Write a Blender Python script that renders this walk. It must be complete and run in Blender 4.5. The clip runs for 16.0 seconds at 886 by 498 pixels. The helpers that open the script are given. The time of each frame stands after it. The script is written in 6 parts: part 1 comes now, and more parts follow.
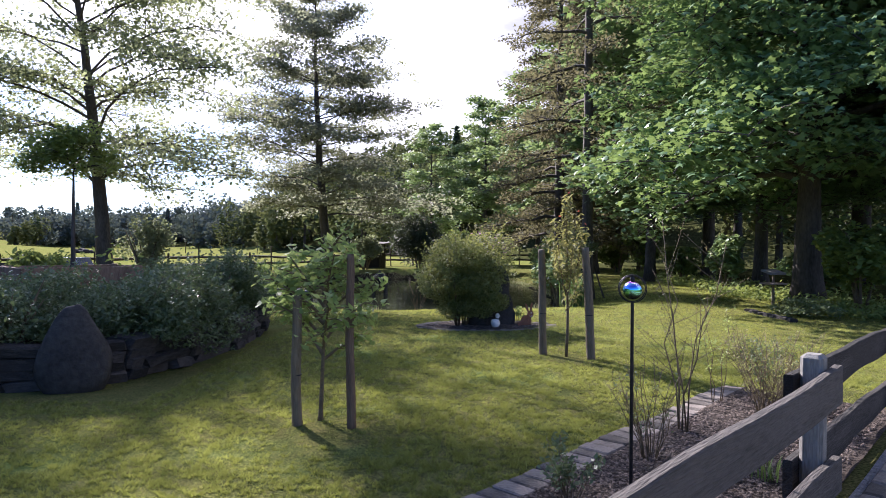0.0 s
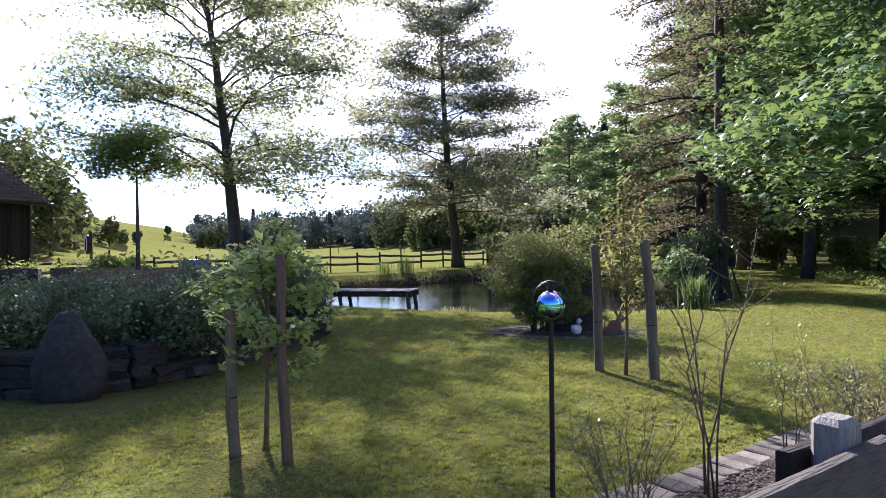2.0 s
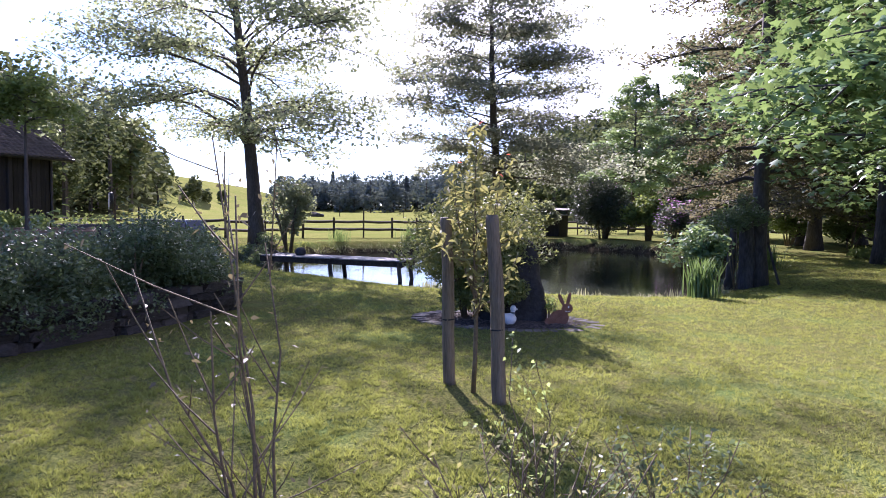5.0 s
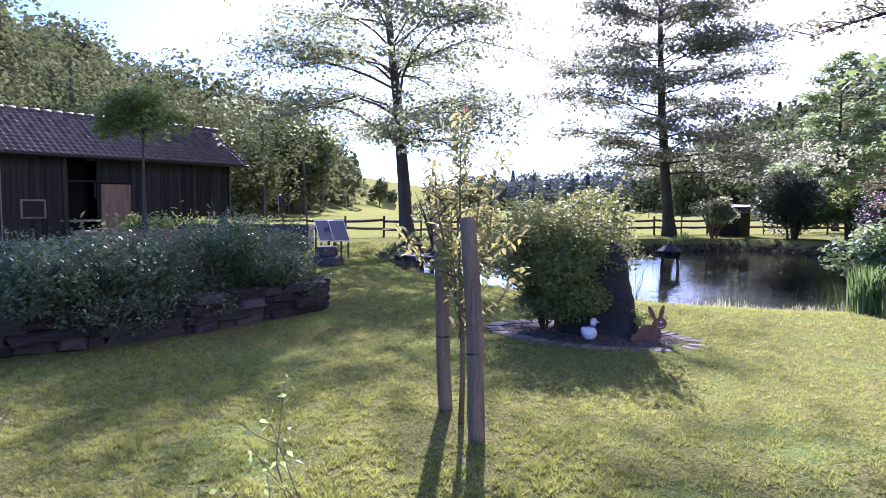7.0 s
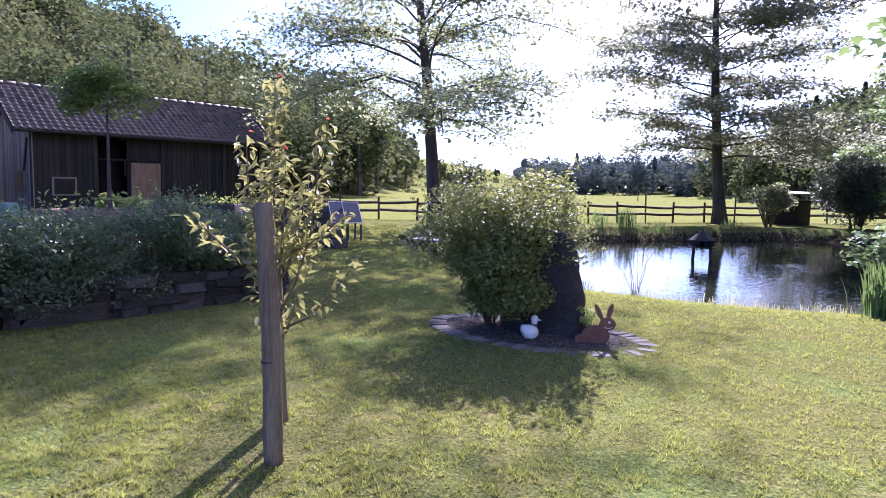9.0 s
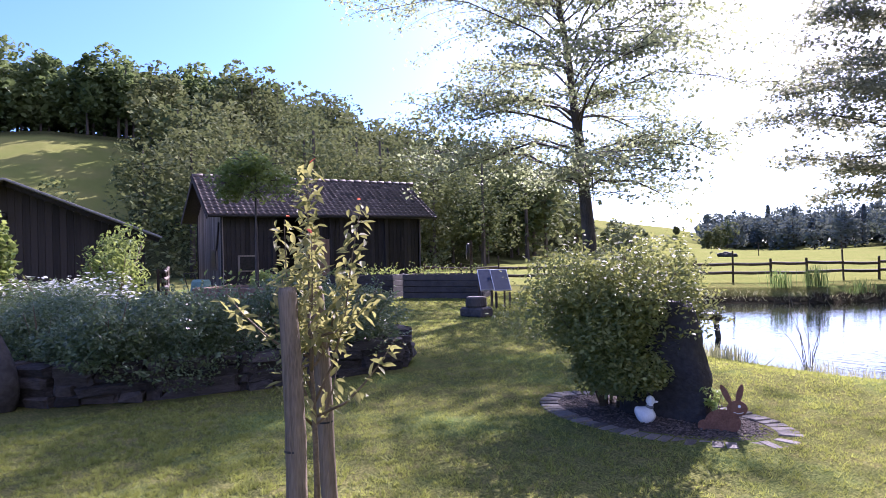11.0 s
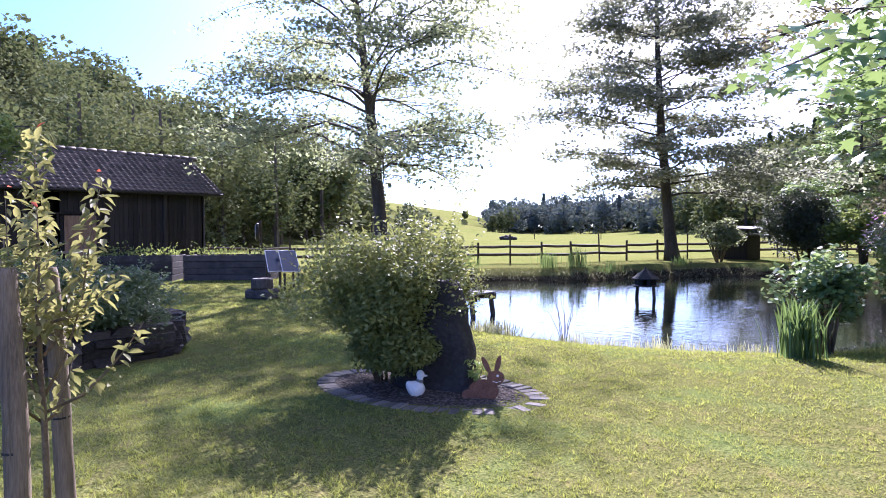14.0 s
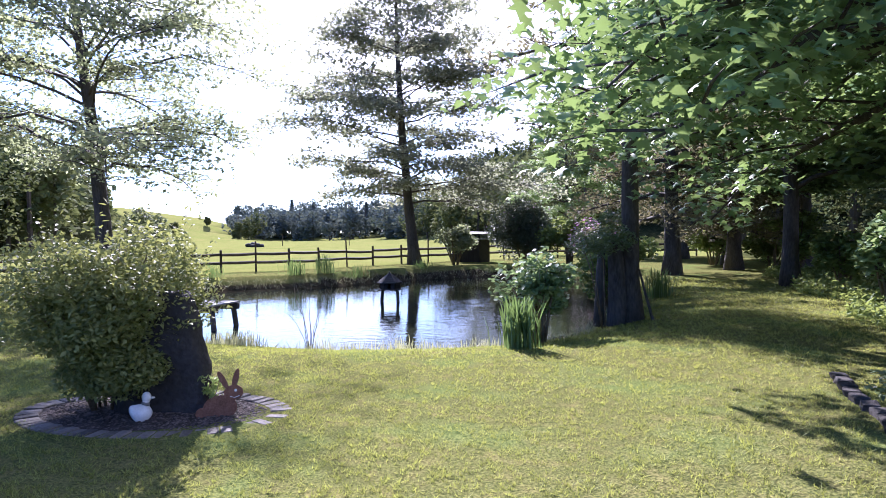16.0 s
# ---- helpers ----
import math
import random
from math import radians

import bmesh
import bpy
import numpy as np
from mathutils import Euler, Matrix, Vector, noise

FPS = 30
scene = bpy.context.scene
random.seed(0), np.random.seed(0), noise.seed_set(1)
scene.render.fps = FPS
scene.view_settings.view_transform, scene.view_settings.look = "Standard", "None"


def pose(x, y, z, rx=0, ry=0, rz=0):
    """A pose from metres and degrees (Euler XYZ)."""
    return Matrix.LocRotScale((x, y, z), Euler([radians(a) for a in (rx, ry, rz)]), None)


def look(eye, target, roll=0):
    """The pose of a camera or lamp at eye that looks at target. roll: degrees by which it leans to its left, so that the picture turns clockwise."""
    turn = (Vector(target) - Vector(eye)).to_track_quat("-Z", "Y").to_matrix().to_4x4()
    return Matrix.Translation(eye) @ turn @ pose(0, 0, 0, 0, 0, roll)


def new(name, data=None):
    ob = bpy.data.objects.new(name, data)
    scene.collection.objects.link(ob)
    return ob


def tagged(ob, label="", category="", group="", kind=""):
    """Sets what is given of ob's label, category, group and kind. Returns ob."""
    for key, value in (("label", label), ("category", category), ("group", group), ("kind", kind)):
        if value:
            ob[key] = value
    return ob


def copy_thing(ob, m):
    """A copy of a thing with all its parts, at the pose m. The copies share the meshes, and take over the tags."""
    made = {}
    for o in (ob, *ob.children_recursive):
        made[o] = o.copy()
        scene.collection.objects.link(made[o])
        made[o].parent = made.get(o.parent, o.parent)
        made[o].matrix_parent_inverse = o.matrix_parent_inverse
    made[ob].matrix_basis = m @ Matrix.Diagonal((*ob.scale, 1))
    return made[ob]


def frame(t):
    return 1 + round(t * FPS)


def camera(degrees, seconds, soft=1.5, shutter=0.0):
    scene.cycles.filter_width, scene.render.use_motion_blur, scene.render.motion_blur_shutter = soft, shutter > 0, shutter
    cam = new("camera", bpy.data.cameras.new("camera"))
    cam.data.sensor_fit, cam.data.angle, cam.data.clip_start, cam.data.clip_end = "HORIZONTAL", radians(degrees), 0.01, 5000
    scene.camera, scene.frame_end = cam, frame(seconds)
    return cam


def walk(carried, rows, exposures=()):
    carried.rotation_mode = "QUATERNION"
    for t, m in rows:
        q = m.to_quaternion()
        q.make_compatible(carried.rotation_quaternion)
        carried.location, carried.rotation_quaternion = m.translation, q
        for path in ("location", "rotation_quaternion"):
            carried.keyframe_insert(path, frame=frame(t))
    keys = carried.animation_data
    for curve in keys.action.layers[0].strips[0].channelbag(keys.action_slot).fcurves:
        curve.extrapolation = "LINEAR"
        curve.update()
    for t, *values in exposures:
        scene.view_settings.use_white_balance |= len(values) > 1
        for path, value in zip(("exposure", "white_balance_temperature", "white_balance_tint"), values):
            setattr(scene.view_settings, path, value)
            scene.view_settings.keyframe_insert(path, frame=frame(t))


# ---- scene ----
cam = camera(68.5, 16.0, soft=0.3)
PATH = [
    (0, (0.636, 0.916, 1.494), (0.597, 2.916, 1.483), 0.4),
    (0.5, (0.964, 1.193, 1.491), (0.867, 3.191, 1.502), 0.4),
    (1, (1.282, 1.566, 1.496), (1.123, 3.56, 1.455), -0.9),
    (1.5, (1.629, 1.893, 1.49), (1.239, 3.853, 1.411), -0.1),
    (2, (1.93, 2.207, 1.483), (1.425, 4.142, 1.465), -0.7),
    (2.5, (2.224, 2.563, 1.492), (1.769, 4.51, 1.452), -1.0),
    (3, (2.555, 2.935, 1.486), (2.035, 4.863, 1.37), 1.2),
    (3.2, (2.66, 3.094, 1.485), (2.185, 5.03, 1.324), 0.7),
    (5.3, (3.811, 4.689, 1.516), (3.005, 6.516, 1.397), 0.7),
    (5.5, (3.902, 4.83, 1.507), (3.052, 6.635, 1.364), 0.4),
    (6, (4.21, 5.145, 1.535), (3.231, 6.884, 1.395), 2.0),
    (6.5, (4.415, 5.42, 1.522), (3.296, 7.072, 1.383), 1.3),
    (7, (4.574, 5.754, 1.55), (3.35, 7.33, 1.417), 0.4),
    (7.5, (4.808, 6.11, 1.573), (3.463, 7.58, 1.4), 2.0),
    (8, (5.009, 6.426, 1.584), (3.628, 7.864, 1.423), 0.2),
    (8.2, (5.07, 6.577, 1.579), (3.712, 8.033, 1.386), 1.8),
    (10.3, (5.436, 7.818, 1.603), (3.959, 9.164, 1.5), -2.8),
    (10.5, (5.443, 7.857, 1.613), (3.926, 9.159, 1.559), -3.1),
    (11, (5.568, 7.944, 1.651), (3.857, 8.98, 1.658), -1.2),
    (11.5, (5.661, 7.992, 1.668), (3.891, 8.923, 1.714), -1.7),
    (12, (5.635, 8.001, 1.663), (3.889, 8.977, 1.679), -0.3),
    (12.5, (5.629, 8.014, 1.667), (3.913, 9.042, 1.673), -0.9),
    (13, (5.657, 8.024, 1.663), (4.019, 9.172, 1.653), -1.1),
    (13.5, (5.693, 8.046, 1.655), (4.193, 9.369, 1.631), -0.9),
    (14, (5.703, 8.079, 1.641), (4.39, 9.586, 1.582), -0.4),
    (14.5, (5.706, 8.122, 1.638), (4.589, 9.779, 1.56), 0.1),
    (15, (5.748, 8.102, 1.644), (4.795, 9.859, 1.579), 0.0),
    (15.5, (5.789, 8.076, 1.655), (4.943, 9.886, 1.553), -0.4),
    (16, (5.75, 8.172, 1.631), (5.09, 10.06, 1.584), -0.8),
]
walk(cam, [(t, look(eye, target, roll)) for t, eye, target, roll in PATH],
     exposures=[(0.0, 1.74, 5800, 27), (3.0, 1.68, 5800, 27), (5.5, 2.06, 5450, 42), (7.0, 2.34, 5250, 46), (7.5, 2.52, 5250, 51), (8.0, 2.33, 5250, 46), (11.0, 2.2, 5480, 45), (14.5, 2.3, 5350, 38), (16.0, 2.2, 5350, 36)])

# ---- light ----
SUN_AZ, SUN_EL = 35.0, 33.0      # degrees to the left of +y, degrees up
TO_SUN = Vector((-math.sin(radians(SUN_AZ)) * math.cos(radians(SUN_EL)),
                 math.cos(radians(SUN_AZ)) * math.cos(radians(SUN_EL)), math.sin(radians(SUN_EL))))
sun_data = bpy.data.lights.new("sun", "SUN")
sun_data.energy, sun_data.angle, sun_data.color = 4.7, radians(0.6), (1.0, 0.93, 0.80)
sun = new("sun", sun_data)
sun.matrix_world = look(TO_SUN * 60, (0, 0, 0))

world = bpy.data.worlds.new("sky")
scene.world = world
world.use_nodes = True
wn, wl = world.node_tree.nodes, world.node_tree.links
wn.clear()
w_out, w_bg = wn.new("ShaderNodeOutputWorld"), wn.new("ShaderNodeBackground")
w_sky = wn.new("ShaderNodeTexSky")
w_sky.sky_type, w_sky.sun_disc = "NISHITA", False
w_sky.sun_elevation, w_sky.sun_rotation = radians(SUN_EL), radians(-SUN_AZ)
w_sky.air_density, w_sky.dust_density = 1.0, 1.2
w_co = wn.new("ShaderNodeTexCoord")
w_map = wn.new("ShaderNodeMapping")
w_map.inputs["Scale"].default_value = (1.0, 1.0, 3.2)
w_map.inputs["Rotation"].default_value = (0, radians(14), radians(20))
w_noise = wn.new("ShaderNodeTexNoise")
w_noise.inputs["Scale"].default_value, w_noise.inputs["Detail"].default_value = 2.3, 7.0
w_noise.inputs["Distortion"].default_value = 0.5
w_dot = wn.new("ShaderNodeVectorMath")
w_dot.operation = "DOT_PRODUCT"
w_dot.inputs[1].default_value = TO_SUN
w_near = wn.new("ShaderNodeMapRange")          # the thin cloud thickens towards the sun
for k, v in (("From Min", 0.88), ("From Max", 0.98), ("To Min", -0.05), ("To Max", 0.26)):
    w_near.inputs[k].default_value = v
w_add = wn.new("ShaderNodeMath")
w_add.operation = "ADD"
w_east = wn.new("ShaderNodeVectorMath")        # more cloud towards the north-east
w_east.operation = "DOT_PRODUCT"
w_east.inputs[1].default_value = (0.36, 0.29, 0.0)
w_sum = wn.new("ShaderNodeMath")
w_sum.operation = "ADD"
w_ramp = wn.new("ShaderNodeMapRange")
for k, v in (("From Min", 0.48), ("From Max", 0.76), ("To Min", 0.0), ("To Max", 0.96)):
    w_ramp.inputs[k].default_value = v
w_mix = wn.new("ShaderNodeMix")
w_mix.data_type = "RGBA"
w_glow = wn.new("ShaderNodeMapRange")          # thin cloud is brightest round the sun
for k, v in (("From Min", 0.70), ("From Max", 0.97), ("To Min", 4.5), ("To Max", 12.0)):
    w_glow.inputs[k].default_value = v
w_cloud = wn.new("ShaderNodeCombineColor")
w_puff = wn.new("ShaderNodeTexNoise")          # thicker and thinner parts of the cloud
w_puff.inputs["Scale"].default_value, w_puff.inputs["Detail"].default_value = 2.8, 6.0
w_shade = wn.new("ShaderNodeMapRange")
for k, v in (("From Min", 0.40), ("From Max", 0.62), ("To Min", 0.34), ("To Max", 1.0)):
    w_shade.inputs[k].default_value = v
w_bright = wn.new("ShaderNodeMath")
w_bright.operation = "MULTIPLY"
wl.new(w_map.outputs["Vector"], w_puff.inputs["Vector"])
wl.new(w_puff.outputs["Fac"], w_shade.inputs["Value"])
wl.new(w_dot.outputs["Value"], w_glow.inputs["Value"])
wl.new(w_glow.outputs["Result"], w_bright.inputs[0])
wl.new(w_shade.outputs["Result"], w_bright.inputs[1])
for k in ("Red", "Green", "Blue"):
    wl.new(w_bright.outputs[0], w_cloud.inputs[k])
wl.new(w_cloud.outputs["Color"], w_mix.inputs[7])
wl.new(w_co.outputs["Generated"], w_map.inputs["Vector"])
wl.new(w_map.outputs["Vector"], w_noise.inputs["Vector"])
wl.new(w_co.outputs["Generated"], w_dot.inputs[0])
wl.new(w_dot.outputs["Value"], w_near.inputs["Value"])
wl.new(w_noise.outputs["Fac"], w_add.inputs[0])
wl.new(w_near.outputs["Result"], w_add.inputs[1])
wl.new(w_co.outputs["Generated"], w_east.inputs[0])
wl.new(w_add.outputs[0], w_sum.inputs[0])
wl.new(w_east.outputs["Value"], w_sum.inputs[1])
wl.new(w_sum.outputs[0], w_ramp.inputs["Value"])
wl.new(w_ramp.outputs["Result"], w_mix.inputs[0])
w_deep = wn.new("ShaderNodeMix")
w_deep.data_type, w_deep.blend_type = "RGBA", "MULTIPLY"
w_deep.inputs[0].default_value = 1.0
w_deep.inputs[7].default_value = (0.245, 0.365, 0.535, 1)
wl.new(w_sky.outputs["Color"], w_deep.inputs[6])
wl.new(w_deep.outputs[2], w_mix.inputs[6])
wl.new(w_mix.outputs[2], w_bg.inputs["Color"])
w_bg.inputs["Strength"].default_value = 0.118
wl.new(w_bg.outputs["Background"], w_out.inputs["Surface"])


# ---- materials ----
def material(name, dark, light, rough=0.8, scale=6.0, bump=0.3, fine=60.0, metal=0.0, stretch=(1, 1, 1), per="", spec=0.3, space="Object"):
    """A surface that varies between two colours at two scales, with relief; per: 'object' or 'island' adds a shift for each piece."""
    m = bpy.data.materials.new(name)
    m.use_nodes = True
    n, l = m.node_tree.nodes, m.node_tree.links
    b = n["Principled BSDF"]
    co, mp = n.new("ShaderNodeTexCoord"), n.new("ShaderNodeMapping")
    mp.inputs["Scale"].default_value = stretch
    big, small = n.new("ShaderNodeTexNoise"), n.new("ShaderNodeTexNoise")
    big.inputs["Scale"].default_value, big.inputs["Detail"].default_value = scale, 5
    small.inputs["Scale"].default_value, small.inputs["Detail"].default_value = fine, 4
    add = n.new("ShaderNodeMath")
    add.operation = "MULTIPLY_ADD"
    add.inputs[1].default_value = 0.55
    half = n.new("ShaderNodeMath")
    half.operation = "MULTIPLY"
    half.inputs[1].default_value = 0.45
    ramp = n.new("ShaderNodeMapRange")
    ramp.inputs["From Min"].default_value, ramp.inputs["From Max"].default_value = 0.34, 0.66
    mix = n.new("ShaderNodeMix")
    mix.data_type = "RGBA"
    mix.inputs[6].default_value, mix.inputs[7].default_value = (*dark, 1), (*light, 1)
    bp = n.new("ShaderNodeBump")
    bp.inputs["Strength"].default_value, bp.inputs["Distance"].default_value = bump, 0.02
    l.new(co.outputs[space], mp.inputs["Vector"])
    l.new(mp.outputs["Vector"], big.inputs["Vector"])
    l.new(mp.outputs["Vector"], small.inputs["Vector"])
    l.new(small.outputs["Fac"], half.inputs[0])
    l.new(big.outputs["Fac"], add.inputs[0])
    l.new(half.outputs[0], add.inputs[2])
    last = add.outputs[0]
    if per:
        src = n.new("ShaderNodeObjectInfo") if per == "object" else n.new("ShaderNodeNewGeometry")
        rnd = src.outputs["Random"] if per == "object" else src.outputs["Random Per Island"]
        sh = n.new("ShaderNodeMath")
        sh.operation = "MULTIPLY_ADD"
        sh.inputs[1].default_value = 0.34
        off = n.new("ShaderNodeMath")
        off.operation = "SUBTRACT"
        off.inputs[1].default_value = 0.17
        l.new(rnd, sh.inputs[0])
        l.new(last, sh.inputs[2])
        l.new(sh.outputs[0], off.inputs[0])
        last = off.outputs[0]
    l.new(last, ramp.inputs["Value"])
    l.new(ramp.outputs["Result"], mix.inputs[0])
    l.new(mix.outputs[2], b.inputs["Base Color"])
    l.new(small.outputs["Fac"], bp.inputs["Height"])
    l.new(bp.outputs["Normal"], b.inputs["Normal"])
    b.inputs["Roughness"].default_value, b.inputs["Metallic"].default_value = rough, metal
    b.inputs["Specular IOR Level"].default_value = spec
    return m


def leaf_material(name, dark, light, through_light, amount=0.42, rough=0.5, spec=0.35, patch=0.7, grain=0.7, contrast=1.0):
    """Foliage: each leaf takes its own green, and lets light through."""
    m = bpy.data.materials.new(name)
    m.use_nodes = True
    n, l = m.node_tree.nodes, m.node_tree.links
    b, out = n["Principled BSDF"], n["Material Output"]
    geo, mix = n.new("ShaderNodeNewGeometry"), n.new("ShaderNodeMix")
    mix.data_type = "RGBA"
    mix.inputs[6].default_value, mix.inputs[7].default_value = (*dark, 1), (*light, 1)
    co, noi, av = n.new("ShaderNodeTexCoord"), n.new("ShaderNodeTexNoise"), n.new("ShaderNodeMath")
    noi.inputs["Scale"].default_value = patch
    av.operation = "MULTIPLY_ADD"
    av.inputs[1].default_value = grain
    con = n.new("ShaderNodeMath")
    con.operation = "MULTIPLY_ADD"
    con.inputs[1].default_value, con.inputs[2].default_value = contrast, 0.5 - 0.5 * contrast
    sub = n.new("ShaderNodeMath")
    sub.operation = "SUBTRACT"
    sub.inputs[1].default_value = 0.2 if grain > 0.5 else 0.15
    l.new(co.outputs["Object"], noi.inputs["Vector"])
    l.new(geo.outputs["Random Per Island"], av.inputs[0])
    l.new(noi.outputs["Fac"], con.inputs[0])
    l.new(con.outputs[0], av.inputs[2])
    l.new(av.outputs[0], sub.inputs[0])
    l.new(sub.outputs[0], mix.inputs[0])
    l.new(mix.outputs[2], b.inputs["Base Color"])
    b.inputs["Roughness"].default_value, b.inputs["Specular IOR Level"].default_value = rough, spec
    tr, ms, tint = n.new("ShaderNodeBsdfTranslucent"), n.new("ShaderNodeMixShader"), n.new("ShaderNodeMix")
    tint.data_type = "RGBA"
    tint.inputs[0].default_value = 0.7
    tint.inputs[7].default_value = (*through_light, 1)
    l.new(mix.outputs[2], tint.inputs[6])
    l.new(tint.outputs[2], tr.inputs["Color"])
    ms.inputs[0].default_value = amount
    l.new(b.outputs["BSDF"], ms.inputs[1])
    l.new(tr.outputs["BSDF"], ms.inputs[2])
    l.new(ms.outputs["Shader"], out.inputs["Surface"])
    return m


M_BARK = material("alder_bark", (0.035, 0.030, 0.026), (0.11, 0.095, 0.08), 0.9, 3, 0.8, 25, stretch=(1, 1, 0.3))
M_STAKE = material("weathered_stake", (0.095, 0.075, 0.05), (0.26, 0.205, 0.14), 0.85, 5, 0.6, 50, stretch=(3, 3, 0.25))
M_STAKE2 = material("split_stake", (0.08, 0.055, 0.04), (0.24, 0.16, 0.10), 0.85, 5, 0.7, 45, stretch=(3, 3, 0.25))
M_TWIG = material("twig_bark", (0.08, 0.062, 0.038), (0.21, 0.16, 0.095), 0.8, 9, 0.3, 60)
M_GREYWOOD = material("weathered_grey_timber", (0.02, 0.0185, 0.0165), (0.082, 0.074, 0.065), 0.85, 3.5, 0.8, 28, stretch=(0.35, 3, 3), per="object")
M_PALEPOST = material("pale_post_timber", (0.125, 0.12, 0.107), (0.28, 0.27, 0.245), 0.85, 6, 0.5, 50, stretch=(2, 2, 0.4))
M_DARKWOOD = material("dark_stained_board", (0.013, 0.0115, 0.0105), (0.035, 0.030, 0.027), 0.75, 2.5, 0.5, 25, stretch=(6, 6, 0.5), per="object")
M_GABLEWOOD = material("bleached_board", (0.09, 0.075, 0.06), (0.24, 0.20, 0.16), 0.8, 2.5, 0.5, 25, stretch=(6, 6, 0.5), per="object")
M_DOORWOOD = material("brown_plank_door", (0.13, 0.08, 0.05), (0.30, 0.20, 0.13), 0.8, 2.5, 0.4, 25, stretch=(6, 6, 0.5))
M_FENCEWOOD = material("dark_fence_timber", (0.035, 0.027, 0.02), (0.12, 0.09, 0.065), 0.85, 3, 0.5, 25, per="object")
M_DECK = material("grey_deck_board", (0.10, 0.095, 0.09), (0.26, 0.25, 0.24), 0.75, 3, 0.4, 30, per="object")
M_TILE = material("brown_roof_tile", (0.05, 0.041, 0.034), (0.14, 0.108, 0.088), 0.74, 5, 0.3, 50, per="object", spec=0.35)
M_PLANTER = material("dark_planter_timber", (0.028, 0.025, 0.023), (0.08, 0.068, 0.062), 0.8, 4, 0.4, 30, per="object")
M_STONEWALL = material("dark_dry_stone", (0.029, 0.027, 0.024), (0.097, 0.086, 0.078), 0.9, 4, 0.9, 22, per="object")
M_BOULDER = material("rough_boulder", (0.022, 0.021, 0.019), (0.066, 0.061, 0.055), 0.9, 3, 0.9, 18)
M_MONOLITH = material("dark_slate_stone", (0.017, 0.016, 0.015), (0.052, 0.048, 0.045), 0.85, 3, 0.9, 22)
M_PAVER = material("grey_brown_paver", (0.075, 0.066, 0.055), (0.22, 0.19, 0.16), 0.85, 7, 0.5, 45, per="object")
M_MULCH = material("bark_mulch", (0.022, 0.017, 0.013), (0.095, 0.072, 0.055), 0.95, 12, 1.0, 70)
M_CHIP = material("bark_chip", (0.038, 0.031, 0.026), (0.175, 0.138, 0.113), 0.9, 12, 0.5, 60, per="island")
M_GRAVEL = material("grey_gravel", (0.12, 0.12, 0.12), (0.38, 0.37, 0.36), 0.9, 20, 1.0, 90)
M_PEBBLE = material("gravel_stone", (0.13, 0.13, 0.13), (0.45, 0.44, 0.42), 0.85, 15, 0.3, 60, per="island")
M_SOIL = material("dark_soil", (0.025, 0.019, 0.014), (0.07, 0.052, 0.038), 0.95, 6, 0.8, 40)
M_WHITE = material("white_glazed_ceramic", (0.62, 0.62, 0.60), (0.80, 0.80, 0.78), 0.45, 8, 0.1, 50, spec=0.5)
M_BILL = material("grey_scarf_paint", (0.10, 0.11, 0.11), (0.22, 0.23, 0.22), 0.6, 20, 0.1, 50)
M_RUST = material("rusted_sheet_steel", (0.115, 0.056, 0.036), (0.25, 0.125, 0.082), 0.85, 7, 0.4, 45, spec=0.2)
M_STEEL = material("black_steel", (0.012, 0.012, 0.012), (0.035, 0.033, 0.032), 0.45, 10, 0.1, 50, metal=0.4)
M_RUBBER = material("black_rubber", (0.012, 0.012, 0.012), (0.035, 0.035, 0.035), 0.7, 10, 0.2, 40)
M_RIM = material("pale_rim_paint", (0.45, 0.45, 0.45), (0.65, 0.65, 0.64), 0.5, 10, 0.1, 40)
M_PANELGLASS = material("blue_solar_glass", (0.03, 0.043, 0.072), (0.046, 0.066, 0.105), 0.25, 2, 0.0, 10, spec=0.6)
M_ALU = material("aluminium_edge", (0.45, 0.46, 0.47), (0.62, 0.63, 0.64), 0.35, 8, 0.1, 40, metal=0.9)
M_ROOFING = material("grey_shingle_felt", (0.13, 0.13, 0.13), (0.26, 0.26, 0.26), 0.8, 8, 0.4, 40)
M_GREENCLOTH = material("faded_green_tarp", (0.10, 0.19, 0.17), (0.20, 0.32, 0.28), 0.7, 4, 0.3, 20)
M_FLOWER = leaf_material("white_blossom", (0.55, 0.57, 0.50), (0.80, 0.80, 0.76), (0.7, 0.7, 0.6), 0.35)
M_PINK = leaf_material("pink_blossom", (0.35, 0.16, 0.32), (0.55, 0.32, 0.52), (0.6, 0.3, 0.5), 0.35)
M_REDLEAF = leaf_material("red_young_leaf", (0.45, 0.07, 0.05), (0.65, 0.17, 0.10), (0.8, 0.2, 0.1), 0.4)

L_ALDER = leaf_material("alder_leaf", (0.10, 0.12, 0.07), (0.25, 0.26, 0.16), (0.42, 0.48, 0.22), 0.46, 0.6, 0.12)
L_ALDER2 = leaf_material("pointed_alder_leaf", (0.09, 0.105, 0.07), (0.21, 0.21, 0.14), (0.38, 0.41, 0.25), 0.46, 0.6, 0.12)
L_MAPLE = leaf_material("maple_leaf", (0.068, 0.145, 0.075), (0.165, 0.28, 0.125), (0.36, 0.48, 0.12), 0.26, 0.42, 0.42)
L_WOOD = leaf_material("woodland_leaf", (0.075, 0.145, 0.072), (0.21, 0.31, 0.145), (0.40, 0.50, 0.17), 0.30)
L_HILL = leaf_material("hillside_leaf", (0.045, 0.075, 0.032), (0.18, 0.19, 0.085), (0.20, 0.23, 0.085), 0.17, 0.9, 0.02, patch=0.11, grain=0.3, contrast=2.2)
